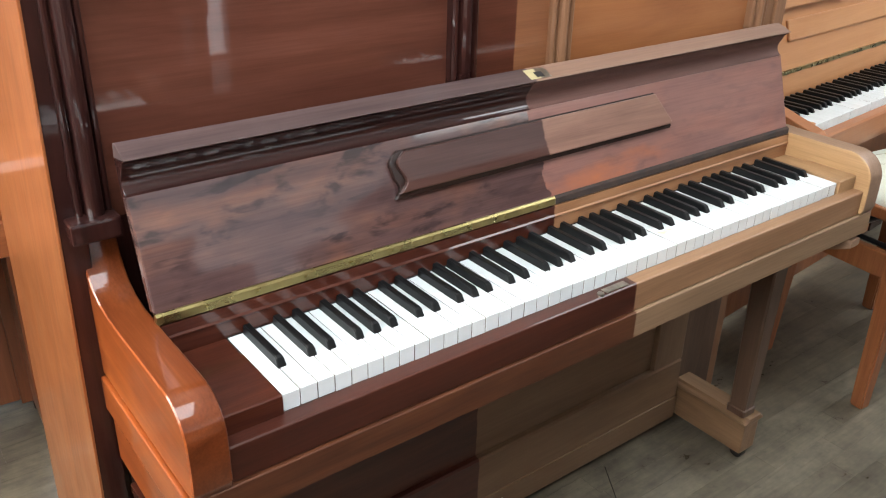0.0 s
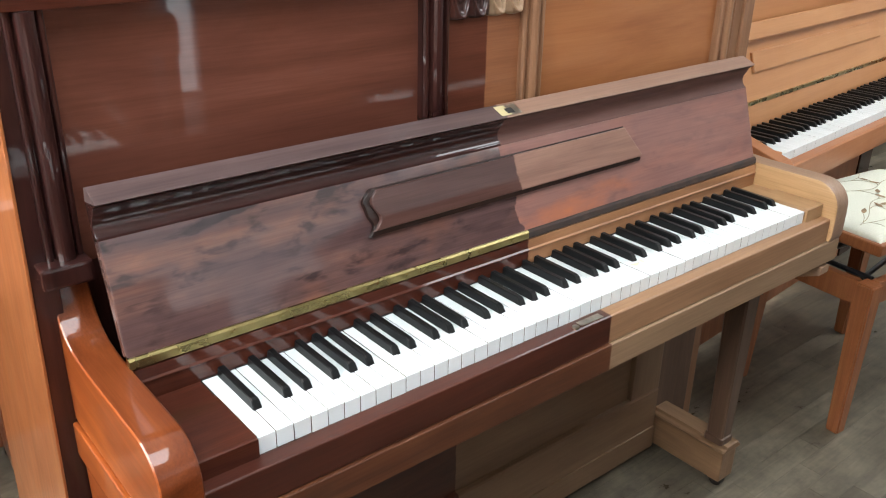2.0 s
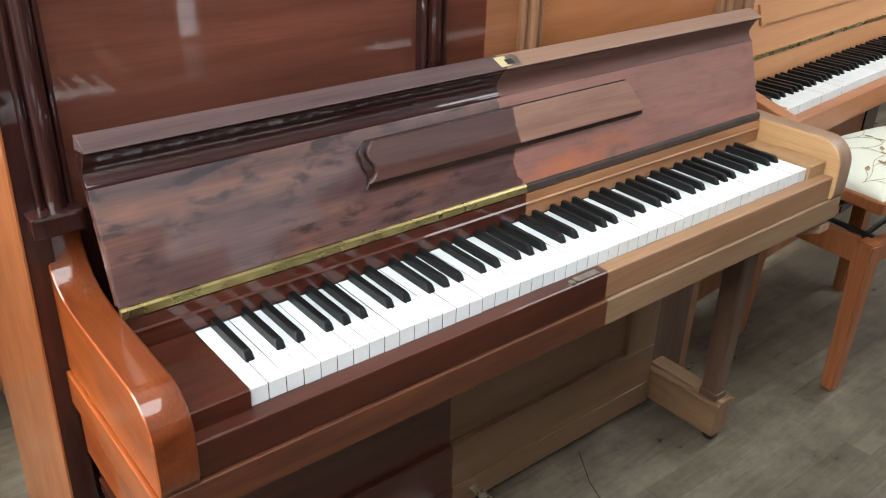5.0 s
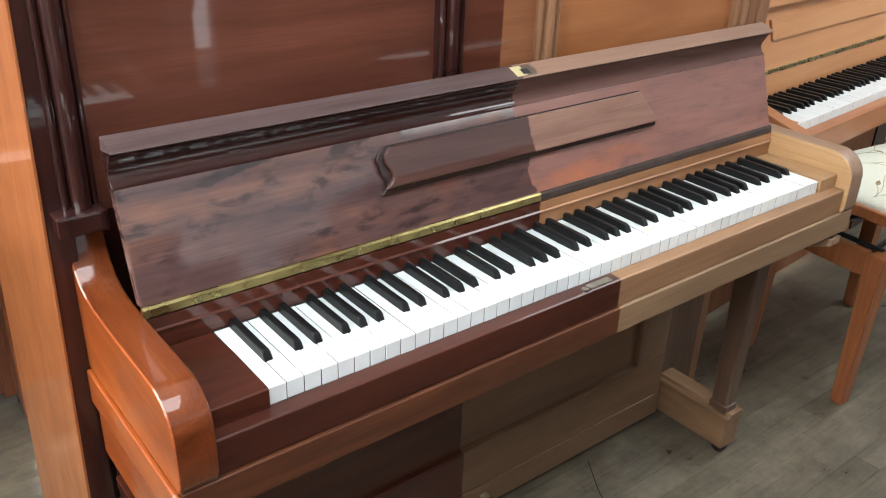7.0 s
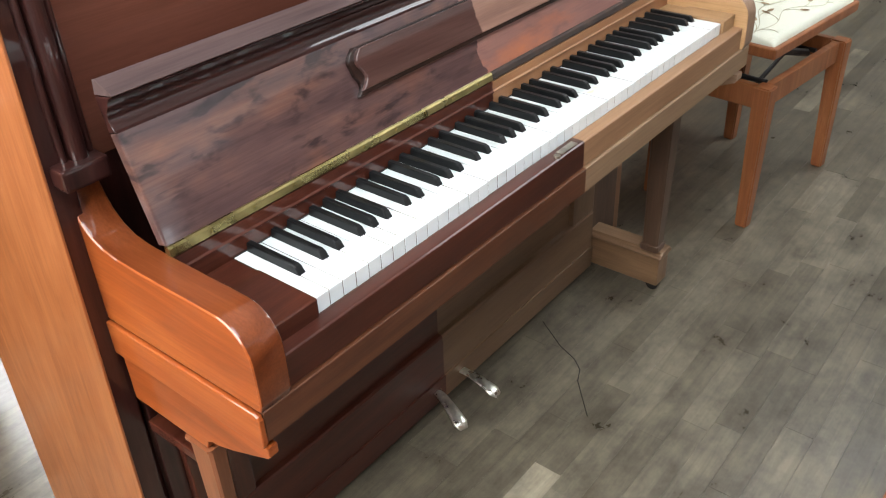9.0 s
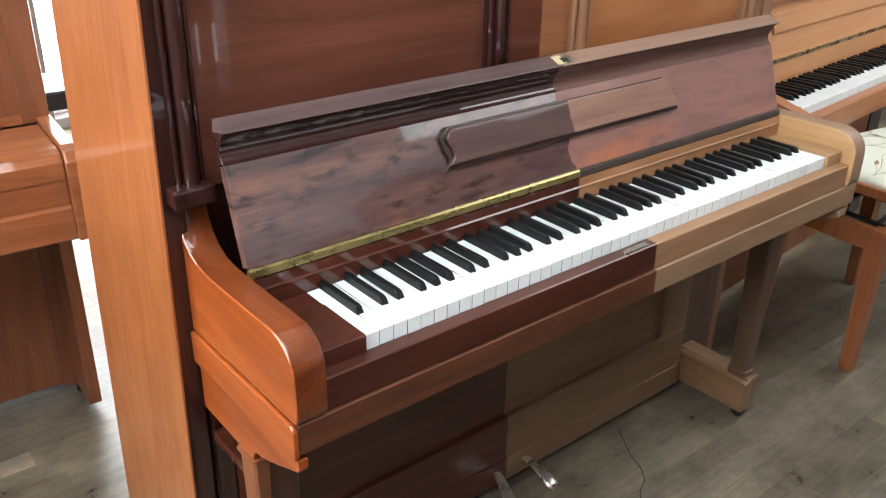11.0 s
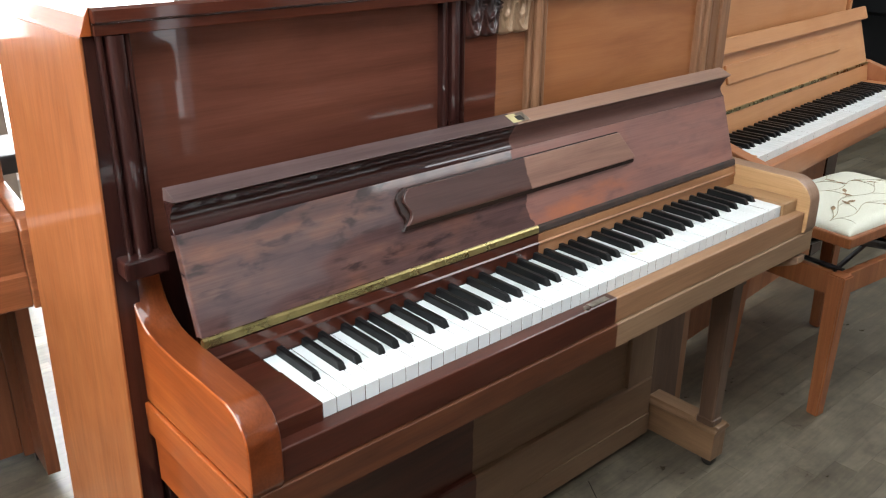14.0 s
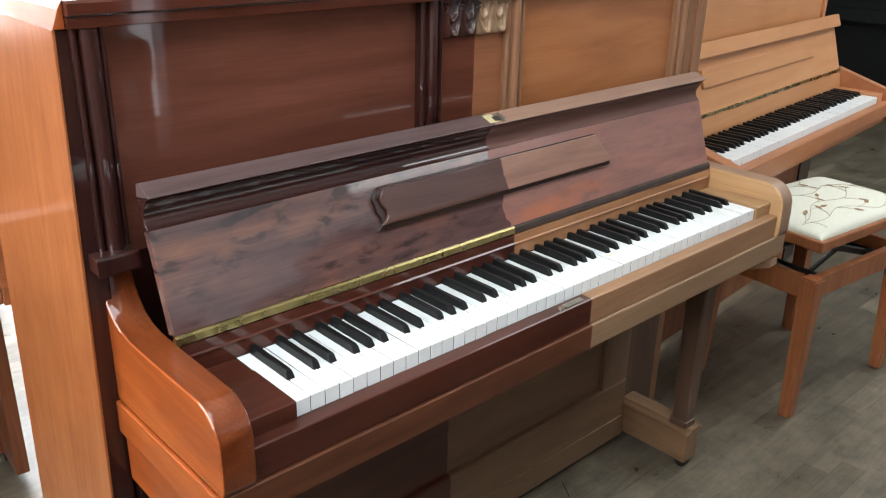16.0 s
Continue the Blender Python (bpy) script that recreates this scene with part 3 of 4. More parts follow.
cove = [fall(0.1445 + 0.0415 * u, -0.0065 * math.sin(math.pi * min(1, u / 0.7)) ** 0.6 + 0.0245 * (1 - (1 - max(0.0, (u - 0.3) / 0.7) ** 2) ** 0.5)) for u in [i / 16 for i in range(1, 17)]]
fall_board = pp("fall_board", prism([fall(0, 0), fall(0.144, 0), fall(0.144, -0.017), fall(0.0, -0.017)], 0, -0.084, 1.237, bev=0.0035, seg=3), lid_wood, "open fall board, burl polish on one half, dull red-brown on the other")
# Dark colour puts the hollow's own shade into the moulding.
stain_shade = half_done("shade_toned_moulding", 0, 0.553, polished=((0.018, 0.006, 0.005), (0.028, 0.009, 0.0075), (0.042, 0.014, 0.011)), bare=((0.08, 0.036, 0.027), (0.115, 0.052, 0.04), (0.145, 0.07, 0.055)), wobble=0.003, bare_coat=0.0, bare_rough=0.75, coat=1.0, coat_rough=0.04)[0]
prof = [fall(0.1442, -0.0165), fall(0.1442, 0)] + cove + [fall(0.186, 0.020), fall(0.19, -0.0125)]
ob = pp("fall_moulding", prism(prof, 0, -0.084, 1.237, bev=0.001), stain_shade, "hollow moulding, its shade put in the colour", parent=fall_board)
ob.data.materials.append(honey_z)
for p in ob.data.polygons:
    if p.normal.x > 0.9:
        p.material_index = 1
# Polished half has reflected sky greyed into its base colour.
edge_sheen_wood = half_done("fall_edge_sky_sheen", 0, 0.553, polished=((0.07, 0.047, 0.046), (0.09, 0.06, 0.058), (0.11, 0.074, 0.07)), bare=((0.21, 0.118, 0.08), (0.25, 0.146, 0.1), (0.295, 0.178, 0.122)), wobble=0.002, bare_coat=0.1)[0]
prof = [fall(0.1866, 0.0252), fall(0.1885, 0.0247), fall(0.2085, 0.001), fall(0.2088, -0.004), fall(0.1915, -0.0125), fall(0.1866, 0.0195)]
pp("fall_edge", prism(prof, 0, -0.084, 1.237, bev=0.001), edge_sheen_wood, "front edge strip, polished half greyed for reflected sky, other half bare", parent=fall_board)
# music ledge on the fall board
rail = []
for i in range(13):
    a = i / 12
    rail.append((0.283 + 0.016 * a + 0.009 * math.sin(2 * math.pi * a), 0.068 + 0.058 * a))
outline = rail + [(0.835, 0.126), (0.872, 0.072), (0.868, 0.068)]


def plate(outline, d0, d1, bev):
    bm = bmesh.new()
    lo = [bm.verts.new((x, *fall(q, d0))) for x, q in outline]
    hi = [bm.verts.new((x, *fall(q, d1))) for x, q in outline]
    for i in range(len(outline)):
        j = (i + 1) % len(outline)
        bm.faces.new((lo[i], lo[j], hi[j], hi[i]))
    top = bm.faces.new(hi)
    bm.faces.new(lo[::-1])
    bmesh.ops.recalc_face_normals(bm, faces=bm.faces[:])
    bmesh.ops.bevel(bm, geom=list(top.edges), offset=bev, segments=3, affect="EDGES", profile=0.5)
    return bm


foot = [(x - (0.006 + 0.005 * math.sin(math.pi * i / 12)) if i < 13 else x + 0.002, q - 0.0075 if q < 0.1 else q + 0.0022) for i, (x, q) in enumerate(outline)]
# Dark plate behind the ledge; it also stands for the shadow along its bottom.
pp("ledge_base", plate(foot, 0.0005, 0.0075, 0.001), wood("ledge_edge_shade", 0, (0.012, 0.006, 0.005), (0.018, 0.009, 0.007), (0.026, 0.012, 0.009), rough=0.4, coat=1.0), "dark edge and painted shadow line under the ledge", parent=fall_board)
ledge = pp("music_ledge", plate(outline, 0.0065, 0.0135, 0.0022), half_done("ledge_wood", 0, 0.566, polished=((0.045, 0.02, 0.017), (0.065, 0.03, 0.025), (0.085, 0.042, 0.034)), coat_rough=0.03, bare=((0.17, 0.085, 0.06), (0.23, 0.12, 0.085), (0.28, 0.16, 0.115)), wobble=0.006, bare_coat=0.1)[0], "raised music ledge with an ogee end", parent=fall_board)
# lock in the fall board's edge
def lock_box(x0, x1, s0, s1, d0, d1):
    bm = bmesh.new()
    vs = [bm.verts.new((x, *fall(s, d))) for x in (x0, x1) for s, d in ((s0, d0), (s1, d0 - 1.185 * (s1 - s0)), (s1, d1 - 1.185 * (s1 - s0)), (s0, d1))]
    for f in ((0, 1, 2, 3), (7, 6, 5, 4), (0, 4, 5, 1), (1, 5, 6, 2), (2, 6, 7, 3), (3, 7, 4, 0)):
        bm.faces.new([vs[i] for i in f])
    bmesh.ops.recalc_face_normals(bm, faces=bm.faces[:])
    return bm


pp("lock_plate", lock_box(0.545, 0.566, 0.1905, 0.2060, 0.0213, 0.0234), lock_brass, "brass lock plate", parent=fall_board)
pp("lock_plate", lock_box(0.566, 0.588, 0.1905, 0.2060, 0.0212, 0.0231), nickel, "dull lock plate", parent=fall_board)
pp("keyhole", lock_box(0.560, 0.575, 0.1930, 0.2010, 0.0190, 0.0212), felt, parent=fall_board)

# piano hinge: brass on the finished half, empty dark rebate on the other
def hinge_strip(x0, x1, bm=None, lift=0.0):
    prof = [(0.1555 - lift, 0.7645), (0.1525 - lift, 0.766), (0.1535 - lift, 0.776), (0.156 - lift, 0.779), (0.1625, 0.779), (0.1625, 0.7645)]
    return prism(prof, 0, x0, x1, bm)


pp("hinge", hinge_strip(-0.084, 0.578), brass, "tarnished brass piano hinge")
for i in range(9):
    x = -0.02 + i * 0.07
    bm = cylinder((x, 0.1530, 0.7705), (x, 0.1512, 0.7705), 0.0032, 10)
    pp("hinge_screw", bm, brass)
pp("hinge_rebate", hinge_strip(0.5785, 1.237), plain("worn_rebate", (0.04, 0.024, 0.018), 0.85, vary=0.75, size=26), "dark rebate where the hinge is missing")
# name rail behind the keys
prof = [(0.1512, 0.70), (0.1512, 0.7425), (0.1490, 0.7445), (0.1490, 0.7465), (0.1512, 0.749), (0.1522, 0.7635), (0.17, 0.7635), (0.17, 0.70)]
pp("name_rail", prism(prof, 0, -0.0815, 1.239), rail_wood, "name rail, mahogany and bare wood")
pp("key_felt", box(0.0, 1.18, 0.1493, 0.1506, 0.715, 0.7215), felt)
add = (-0.59, -0.3, 0)
add_keys(piano, add)

# key blocks, slip, bed
def key_block(x0, x1, mat, label):
    bm = prism([(-0.0055, 0.69), (-0.0055, 0.7225), (-0.0035, 0.7242), (0.098, 0.7242), (0.1, 0.7225), (0.101, 0.7205), (0.149, 0.7205), (0.149, 0.69)], 0, x0, x1, bev=0.0015)
    pp("key_block", bm, mat, label)


key_block(-0.0805, -0.0015, mahogany_x, "mahogany key block")
key_block(1.1815, 1.2395, bare_y, "bare key block")
prof = [(-0.0012, 0.648), (-0.0012, 0.6965), (-0.003, 0.6975), (-0.0235, 0.697), (-0.0255, 0.6955), (-0.026, 0.694), (-0.026, 0.650), (-0.0245, 0.648)]
pp("keyslip", prism(prof, 0, -0.0805, 1.2395), slip_wood, "key slip, polished mahogany up to a bare stretch")
prof = [(0.28, 0.600), (0.28, 0.6475), (-0.0295, 0.6475), (-0.031, 0.646), (-0.031, 0.602), (-0.029, 0.600)]
pp("key_bed", prism(prof, 0, -0.1248, 1.285, bev=0.001), half_done("key_bed_wood", 0, 0.588, polished=((0.06, 0.02, 0.0095), (0.098, 0.033, 0.0145), (0.138, 0.051, 0.022)), wobble=0.0005, coat=0.6)[0], "key bed front, mahogany and bare wood")
prof = [(0.284, 0.594), (0.284, 0.6475), (-0.024, 0.6475), (-0.029, 0.644), (-0.0315, 0.639), (-0.0315, 0.600), (-0.028, 0.594)]
pp("bed_end", prism(prof, 0, -0.1335, -0.125, bev=0.003, seg=3), cherry_y, "orange-brown end of the key bed")
pp("slip_plate", box(0.524, 0.572, -0.0215, -0.009, 0.6972, 0.6985, 0.0004), nickel, "worn strike plate on the slip")
pp("slip_screw", cylinder((0.513, -0.019, 0.6965), (0.513, -0.019, 0.7005), 0.0055, 12), nickel)


def cheek(x0, x1, mat, label, outer=None):
    """An arm: flat top, rounded nose, sweeping up to the case."""
    top = [(0.285, 0.853), (0.279, 0.832), (0.272, 0.815), (0.262, 0.798), (0.247, 0.783), (0.228, 0.774), (0.20, 0.769), (0.15, 0.767), (0.08, 0.767), (0.018, 0.767)]
    nose = [(0.018 + 0.052 * math.cos(radians(a)), 0.715 + 0.052 * math.sin(radians(a))) for a in range(94, 177, 4)]
    prof = [(0.285, 0.649)] + top + nose + [(-0.0345, 0.70), (-0.0345, 0.66), (-0.031, 0.649)]
    bm = prism(prof, 0, x0, x1, bev=0.0042, seg=3)
    ob = pp("cheek", bm, mat, label)
    if outer:
        ob.data.materials.append(outer)
    for p in ob.data.polygons:
        if outer and p.normal.x < -0.3:
            p.material_index = 1
        p.use_smooth = abs(p.normal.x) < 0.05


cheek(-0.1285, -0.081, satin_arm, "polished arm with a rounded nose, orange-brown outer face", cherry_y)
cheek(1.240, 1.286, arm_rim, "bare arm with a rounded nose and greyer edge", bare_arm)

# arm brackets under the key bed
def bracket(x0, x1, mat, label):
    prof = [(-0.032, 0.5935), (-0.032, 0.579), (-0.028, 0.574), (0.045, 0.543), (0.075, 0.533), (0.088, 0.531), (0.097, 0.526), (0.102, 0.512), (0.145, 0.512), (0.26, 0.514), (0.26, 0.5935)]
    pp("arm_bracket", prism(prof, 0, x0, x1, bev=0.002), mat, label)


bracket(-0.129, -0.114, cherry_y, "orange-brown arm bracket")
bracket(1.235, 1.265, arm_rim, "bare arm bracket")

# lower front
pp("lower_panel", box(-0.06, 1.05, 0.262, 0.275, 0.19, 0.56), lower_wood_shaded, "recessed lower panel, mahogany and bare wood darkened for shade")
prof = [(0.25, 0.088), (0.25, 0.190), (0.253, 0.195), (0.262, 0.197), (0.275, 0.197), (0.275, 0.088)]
pp("lower_rail", prism(prof, 0, -0.09, 1.15), lower_wood_shaded)
pp("bottom_board", box(-0.09, 1.15, 0.246, 0.275, 0.028, 0.088, 0.002), lower_wood_shaded)
pp("lower_stile", box(1.048, 1.15, 0.25, 0.275, 0.197, 0.60, 0.003), lower_bare_shaded)
pp("lower_stile", box(-0.088, 0.02, 0.25, 0.275, 0.197, 0.60, 0.003), mahogany_z)
pp("lower_top_rail", box(0.02, 1.048, 0.25, 0.275, 0.54, 0.60, 0.003), lower_wood_shaded)
pp("lower_stile", box(1.15, 1.29, 0.262, 0.28, 0.03, 0.60, 0.002), leg_brown)
pp("lower_stile", box(-0.118, -0.088, 0.262, 0.28, 0.03, 0.60, 0.002), dark_mahogany)


def toe_and_leg(x0, x1, mat, leg_mat, label, ly=0.068, lw=0.048):
    toe = pp("toe_block", box(x0, x1, 0.062, 0.262, 0.031, 0.112, 0.003), mat, label)
    prof = [(x0 - 0.004, 0.112), (x0 - 0.006, 0.117), (x0 - 0.003, 0.121), (x0 + 0.003, 0.124), (x0 + 0.006, 0.13), (x1 - 0.006, 0.13), (x1 - 0.003, 0.124), (x1 + 0.003, 0.121), (x1 + 0.006, 0.117), (x1 + 0.004, 0.112)]
    pp("toe_moulding", prism(prof, 1, 0.056, 0.262, bev=0.004), mat)
    bm = bmesh.new()
    rings = []
    for z, w in ((0.13, 0.0), (0.145, 0.0), (0.147, 0.003), (0.505, -0.002), (0.507, -0.006), (0.511 if ly > 0.07 else 0.60, -0.006)):
        a0, a1, b0, b1 = x0 - 0.004 + w, x1 - 0.014 - w, ly + w, ly + lw - w
        c = 0.004
        rings.append([bm.verts.new((x, y, z)) for x, y in ((a0 + c, b0), (a1 - c, b0), (a1, b0 + c), (a1, b1 - c), (a1 - c, b1), (a0 + c, b1), (a0, b1 - c), (a0, b0 + c))])
    for r0, r1 in zip(rings, rings[1:]):
        for k in range(8):
            bm.faces.new((r0[k], r0[(k + 1) % 8], r1[(k + 1) % 8], r1[k]))
    bm.faces.new(rings[0][::-1])
    bm.faces.new(rings[-1])
    bmesh.ops.recalc_face_normals(bm, faces=bm.faces[:])
    pp("leg", bm, leg_mat, "square column leg")
    xc = (x0 + x1) / 2 + 0.004
    pp("caster", cylinder((xc - 0.008, 0.085, 0.016), (xc + 0.008, 0.085, 0.016), 0.0165, 16), iron, "small dark caster")
    pp("caster_fork", box(xc - 0.011, xc + 0.011, 0.075, 0.097, 0.022, 0.033, 0.002), iron)


toe_and_leg(1.157, 1.212, toe_bare, leg_brown, "bare toe block with moulded top")
toe_and_leg(-0.124, -0.09, cherry_y, leg_cherry, "mahogany toe block with moulded top", 0.101, 0.041)
pp("leg_ledge", box(-0.122, -0.075, 0.1425, 0.262, 0.444, 0.463, 0.003), mahogany_x)


def pedal(x, skew, label):
    pts, rad = [], []
    for i in range(10):
        a = i / 9
        pts.append((x + skew * a, 0.262 - 0.115 * a, 0.062 + 0.004 * math.sin(a * 3.0) - 0.022 * a * a))
        rad.append(0.0105 + 0.007 * a ** 2 - (0.008 if i == 9 else 0))
    pp("pedal", tube(pts, rad, None, 12, 0.32, (0, 0, 1)), pedal_metal, label, smooth=True)


pedal(0.505, -0.044, "polished metal pedal with a flared tip")
pedal(0.585, 0.0, "polished metal pedal")

# ---- neighbouring amber piano with open lid ----
amber = thing("upright_piano", "amber-coloured modern upright piano with its lid open", "piano", (2.678, 0.345, -0.014), 5.0)
KX = -1.18 * 1.0


def ap(name, bm, mat=orange_x, label=""):
    return part(name, bm, mat, amber, label)


add_keys(amber, (KX, 0.0, 0.004))
ap("keyslip", prism([(-0.03, 0.652), (-0.03, 0.70), (-0.025, 0.704), (-0.003, 0.704), (-0.003, 0.652)], 0, KX - 0.05, 0.05), amber_shaded)
ap("key_bed", box(KX - 0.05, 0.05, -0.02, 0.30, 0.632, 0.651), amber_shaded)
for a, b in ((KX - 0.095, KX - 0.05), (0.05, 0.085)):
    ap("cheek", prism([(-0.055, 0.64), (-0.055, 0.725), (-0.045, 0.735), (0.165, 0.80), (0.26, 0.81), (0.30, 0.81), (0.30, 0.60)], 0, a, b, bev=0.003), amber_shaded)
for a, b in ((KX - 0.05, KX - 0.001), (0.001, 0.05)):
    ap("key_block", box(a, b, -0.002, 0.15, 0.70, 0.732, 0.002))
ap("name_rail", prism([(0.151, 0.70), (0.151, 0.742), (0.16, 0.79), (0.19, 0.79), (0.19, 0.70)], 0, KX - 0.05, 0.05))
ap("hinge", box(KX - 0.05, 0.048, 0.157, 0.163, 0.789, 0.798), brass, "thin brass hinge")
# lid: lower board, ledge, folded front edge
def afall(s, d):
    return (0.163 + 0.30 * s - 0.954 * d, 0.798 + 0.954 * s + 0.30 * d)


ap("lid", prism([afall(0, 0), afall(0.15, 0), afall(0.15, -0.016), afall(0, -0.016)], 0, KX - 0.045, 0.045, bev=0.001), orange_x, "open lid in amber veneer")
ap("lid_front", prism([afall(0.15, 0.02), afall(0.153, 0.0225), afall(0.192, 0.02), afall(0.195, 0.016), afall(0.192, -0.018), afall(0.15, -0.016)], 0, KX - 0.05, 0.05, bev=0.003), orange_x)
ap("music_ledge", prism([afall(0.068, 0.0), afall(0.068, 0.006), afall(0.072, 0.008), afall(0.118, 0.008), afall(0.121, 0.006), afall(0.121, 0.0)], 0, -1.02, -0.2, bev=0.003), orange_x)
ap("upper_panel", box(KX - 0.05, 0.03, 0.262, 0.28, 0.80, 1.12, 0.002), orange_x)
ap("upper_stile", box(0.03, 0.05, 0.25, 0.28, 0.80, 1.12, 0.002), orange_x)
for a, b in ((KX - 0.095, KX - 0.06), (0.05, 0.085)):
    ap("side_panel", box(a, b, 0.27, 0.58, 0.03, 1.14, 0.003), orange_x)
ap("top_lid", box(KX - 0.11, 0.10, 0.24, 0.60, 1.14, 1.165, 0.004), orange_x)
ap("lower_panel", box(KX - 0.06, -0.02, 0.218, 0.236, 0.03, 0.631, 0.003), stool_wood, "red-brown lower panel")
ap("lower_stile", box(-0.02, 0.085, 0.213, 0.2695, 0.03, 0.599, 0.003), dark_mahogany, "dark edge of the side")
for x in (KX - 0.08, 0.045):
    ap("caster", cylinder((x + 0.012, 0.3, 0.0285), (x + 0.028, 0.3, 0.0285), 0.0143, 12), iron)
    ap("caster", cylinder((x + 0.012, 0.5, 0.0285), (x + 0.028, 0.5, 0.0285), 0.0143, 12), iron)

# ---- brown piano with closed lid ----
brown = thing("upright_piano", "brown studio upright piano with its key lid closed", "piano", (-0.083, 0.87, 0), -3.0)


def bp(name, bm, mat=walnut_x, label=""):
    return part(name, bm, mat, brown, label)


W = -1.42
bp("key_lid", prism([(0.0, 0.70), (0.0, 0.735), (0.012, 0.75), (0.03, 0.757), (0.175, 0.766), (0.185, 0.762), (0.185, 0.70)], 0, W + 0.03, -0.03, bev=0.003), walnut_x, "closed key lid with rounded front edge")
for a, b in ((W, W + 0.029), (-0.029, 0.0)):
    bp("cheek", prism([(-0.012, 0.57), (-0.012, 0.735), (0.0, 0.755), (0.02, 0.765), (0.20, 0.778), (0.31, 0.778), (0.31, 0.57)], 0, a, b, bev=0.004))
bp("key_bed", prism([(0.0, 0.57), (-0.006, 0.575), (-0.006, 0.64), (0.004, 0.645), (0.004, 0.699), (0.3, 0.699), (0.3, 0.57)], 0, W + 0.03, -0.03))
bp("upper_panel", box(W + 0.09, -0.055, 0.202, 0.215, 0.785, 1.03), walnut_z, "framed upper panel")
bp("upper_stile", box(-0.055, -0.002, 0.19, 0.215, 0.766, 1.045, 0.003), walnut_z)
bp("upper_stile", box(W + 0.03, W + 0.09, 0.19, 0.215, 0.766, 1.045, 0.003), walnut_z)
bp("upper_rail", box(W + 0.09, -0.055, 0.19, 0.215, 1.03, 1.045, 0.002), walnut_x)
bp("upper_rail", box(W + 0.09, -0.055, 0.19, 0.215, 0.766, 0.785, 0.002), walnut_x)
bp("top_lid", box(W - 0.012, 0.012, 0.18, 0.56, 1.045, 1.07, 0.005), walnut_x)
for a, b in ((W, W + 0.03), (-0.03, 0.0)):
    bp("side_panel", box(a, b, 0.2155, 0.54, 0.03, 1.044, 0.002), walnut_z)
bp("back_board", box(W + 0.03, -0.03, 0.52, 0.535, 0.03, 1.04), walnut_z)
bp("lower_panel", box(W + 0.03, -0.055, 0.335, 0.35, 0.04, 0.57, 0.002), walnut_z, "plain lower panel")
bp("lower_stile", box(-0.055, -0.012, 0.33, 0.36, 0.03, 0.57, 0.003), walnut_z)
for x in (W + 0.04, -0.03):
    for y in (0.345, 0.5):
        bp("caster", cylinder((x, y, 0.0155), (x + 0.02, y, 0.0155), 0.0155, 12), iron)

# ---- adjustable stool ----
stool_angle = math.degrees(math.atan2(-0.051, 0.483))
stool = thing("piano_stool", "height-adjustable wooden piano stool with leaf-patterned cushion", "stool", (1.613, 0.017, 0), stool_angle)
SL, SD = 0.486, 0.307
for sx in (0, 1):
    for sy in (0, 1):
        bm = bmesh.new()
        lo, hi = 0.017, 0.024
        cxb, cyb = sx * SL, sy * SD
        cxt, cyt = 0.012 + sx * (SL - 0.024), 0.008 + sy * (SD - 0.016)
        a = [bm.verts.new((cxb + i * lo, cyb + j * lo, 0.001)) for i, j in ((-1, -1), (1, -1), (1, 1), (-1, 1))]
        b = [bm.verts.new((cxt + i * hi, cyt + j * hi, 0.42)) for i, j in ((-1, -1), (1, -1), (1, 1), (-1, 1))]
        for k in range(4):
            bm.faces.new((a[k], a[(k + 1) % 4], b[(k + 1) % 4], b[k]))
        bm.faces.new(a[::-1])
        bm.faces.new(b)
        bmesh.ops.recalc_face_normals(bm, faces=bm.faces[:])
        bmesh.ops.bevel(bm, geom=bm.edges[:], offset=0.004, segments=2, affect="EDGES")
        part("leg", bm, stool_wood, stool)
for y in (0.0, SD - 0.022):
    part("apron", box(0.037, SL - 0.037, y, y + 0.022, 0.355, 0.418, 0.003), stool_wood, stool)
for x in (0.0, SL - 0.022):
    part("apron", box(x, x + 0.022, 0.033, SD - 0.033, 0.355, 0.418, 0.003), stool_wood, stool)
part("seat_frame", box(-0.012, SL + 0.012, -0.012, SD + 0.012, 0.500, 0.530, 0.006, 3), stool_wood, stool)
# scissor lift
for y in (0.05, SD - 0.05):
    for s in (0, 1):
        x0, x1 = (0.06, 0.36) if s else (0.36, 0.06)
        part("scissor_bar", tube([(x0, y + 0.006 * s, 0.40), ((x0 + x1) / 2, y + 0.006 * s, 0.448), (x1, y + 0.006 * s, 0.497)], [0.011] * 3, None, 6, 0.4, (0, 1, 0)), black_metal, stool)
part("lift_plate", box(0.03, SL - 0.03, 0.03, SD - 0.03, 0.488, 0.499, 0.002), black_metal, stool)
part("spindle", cylinder((0.05, SD / 2, 0.445), (SL - 0.05, SD / 2, 0.445), 0.008, 12), black_metal, stool)
for x in (0.06, 0.36):
    part("cross_rod", cylinder((x, 0.03, 0.41), (x, SD - 0.03, 0.41), 0.007, 10), black_metal, stool)


def cushion_material():
    m, t, b = material("cream_leaf_fabric")
    weave = noise_tex(t, coords(t, (420, 420, 420)), 1.0, 2)
    col = ramp(t, weave, [(0.3, (0.62, 0.635, 0.52)), (0.7, (0.74, 0.75, 0.64))])
    t.links.new(col, b.inputs["Base Color"])
    b.inputs["Roughness"].default_value = 0.9
    bump(t, b, weave, 0.3, 0.001)
    return m


def seat_height(x, y):
    u, v = x / SL * 2 - 1, y / SD * 2 - 1
    return 0.529 + 0.024 * max(0.0, (1 - u ** 10)) ** 0.4 * max(0.0, (1 - v ** 10)) ** 0.4 + 0.016 * max(0.0, (1 - u * u) * (1 - v * v)) ** 0.6


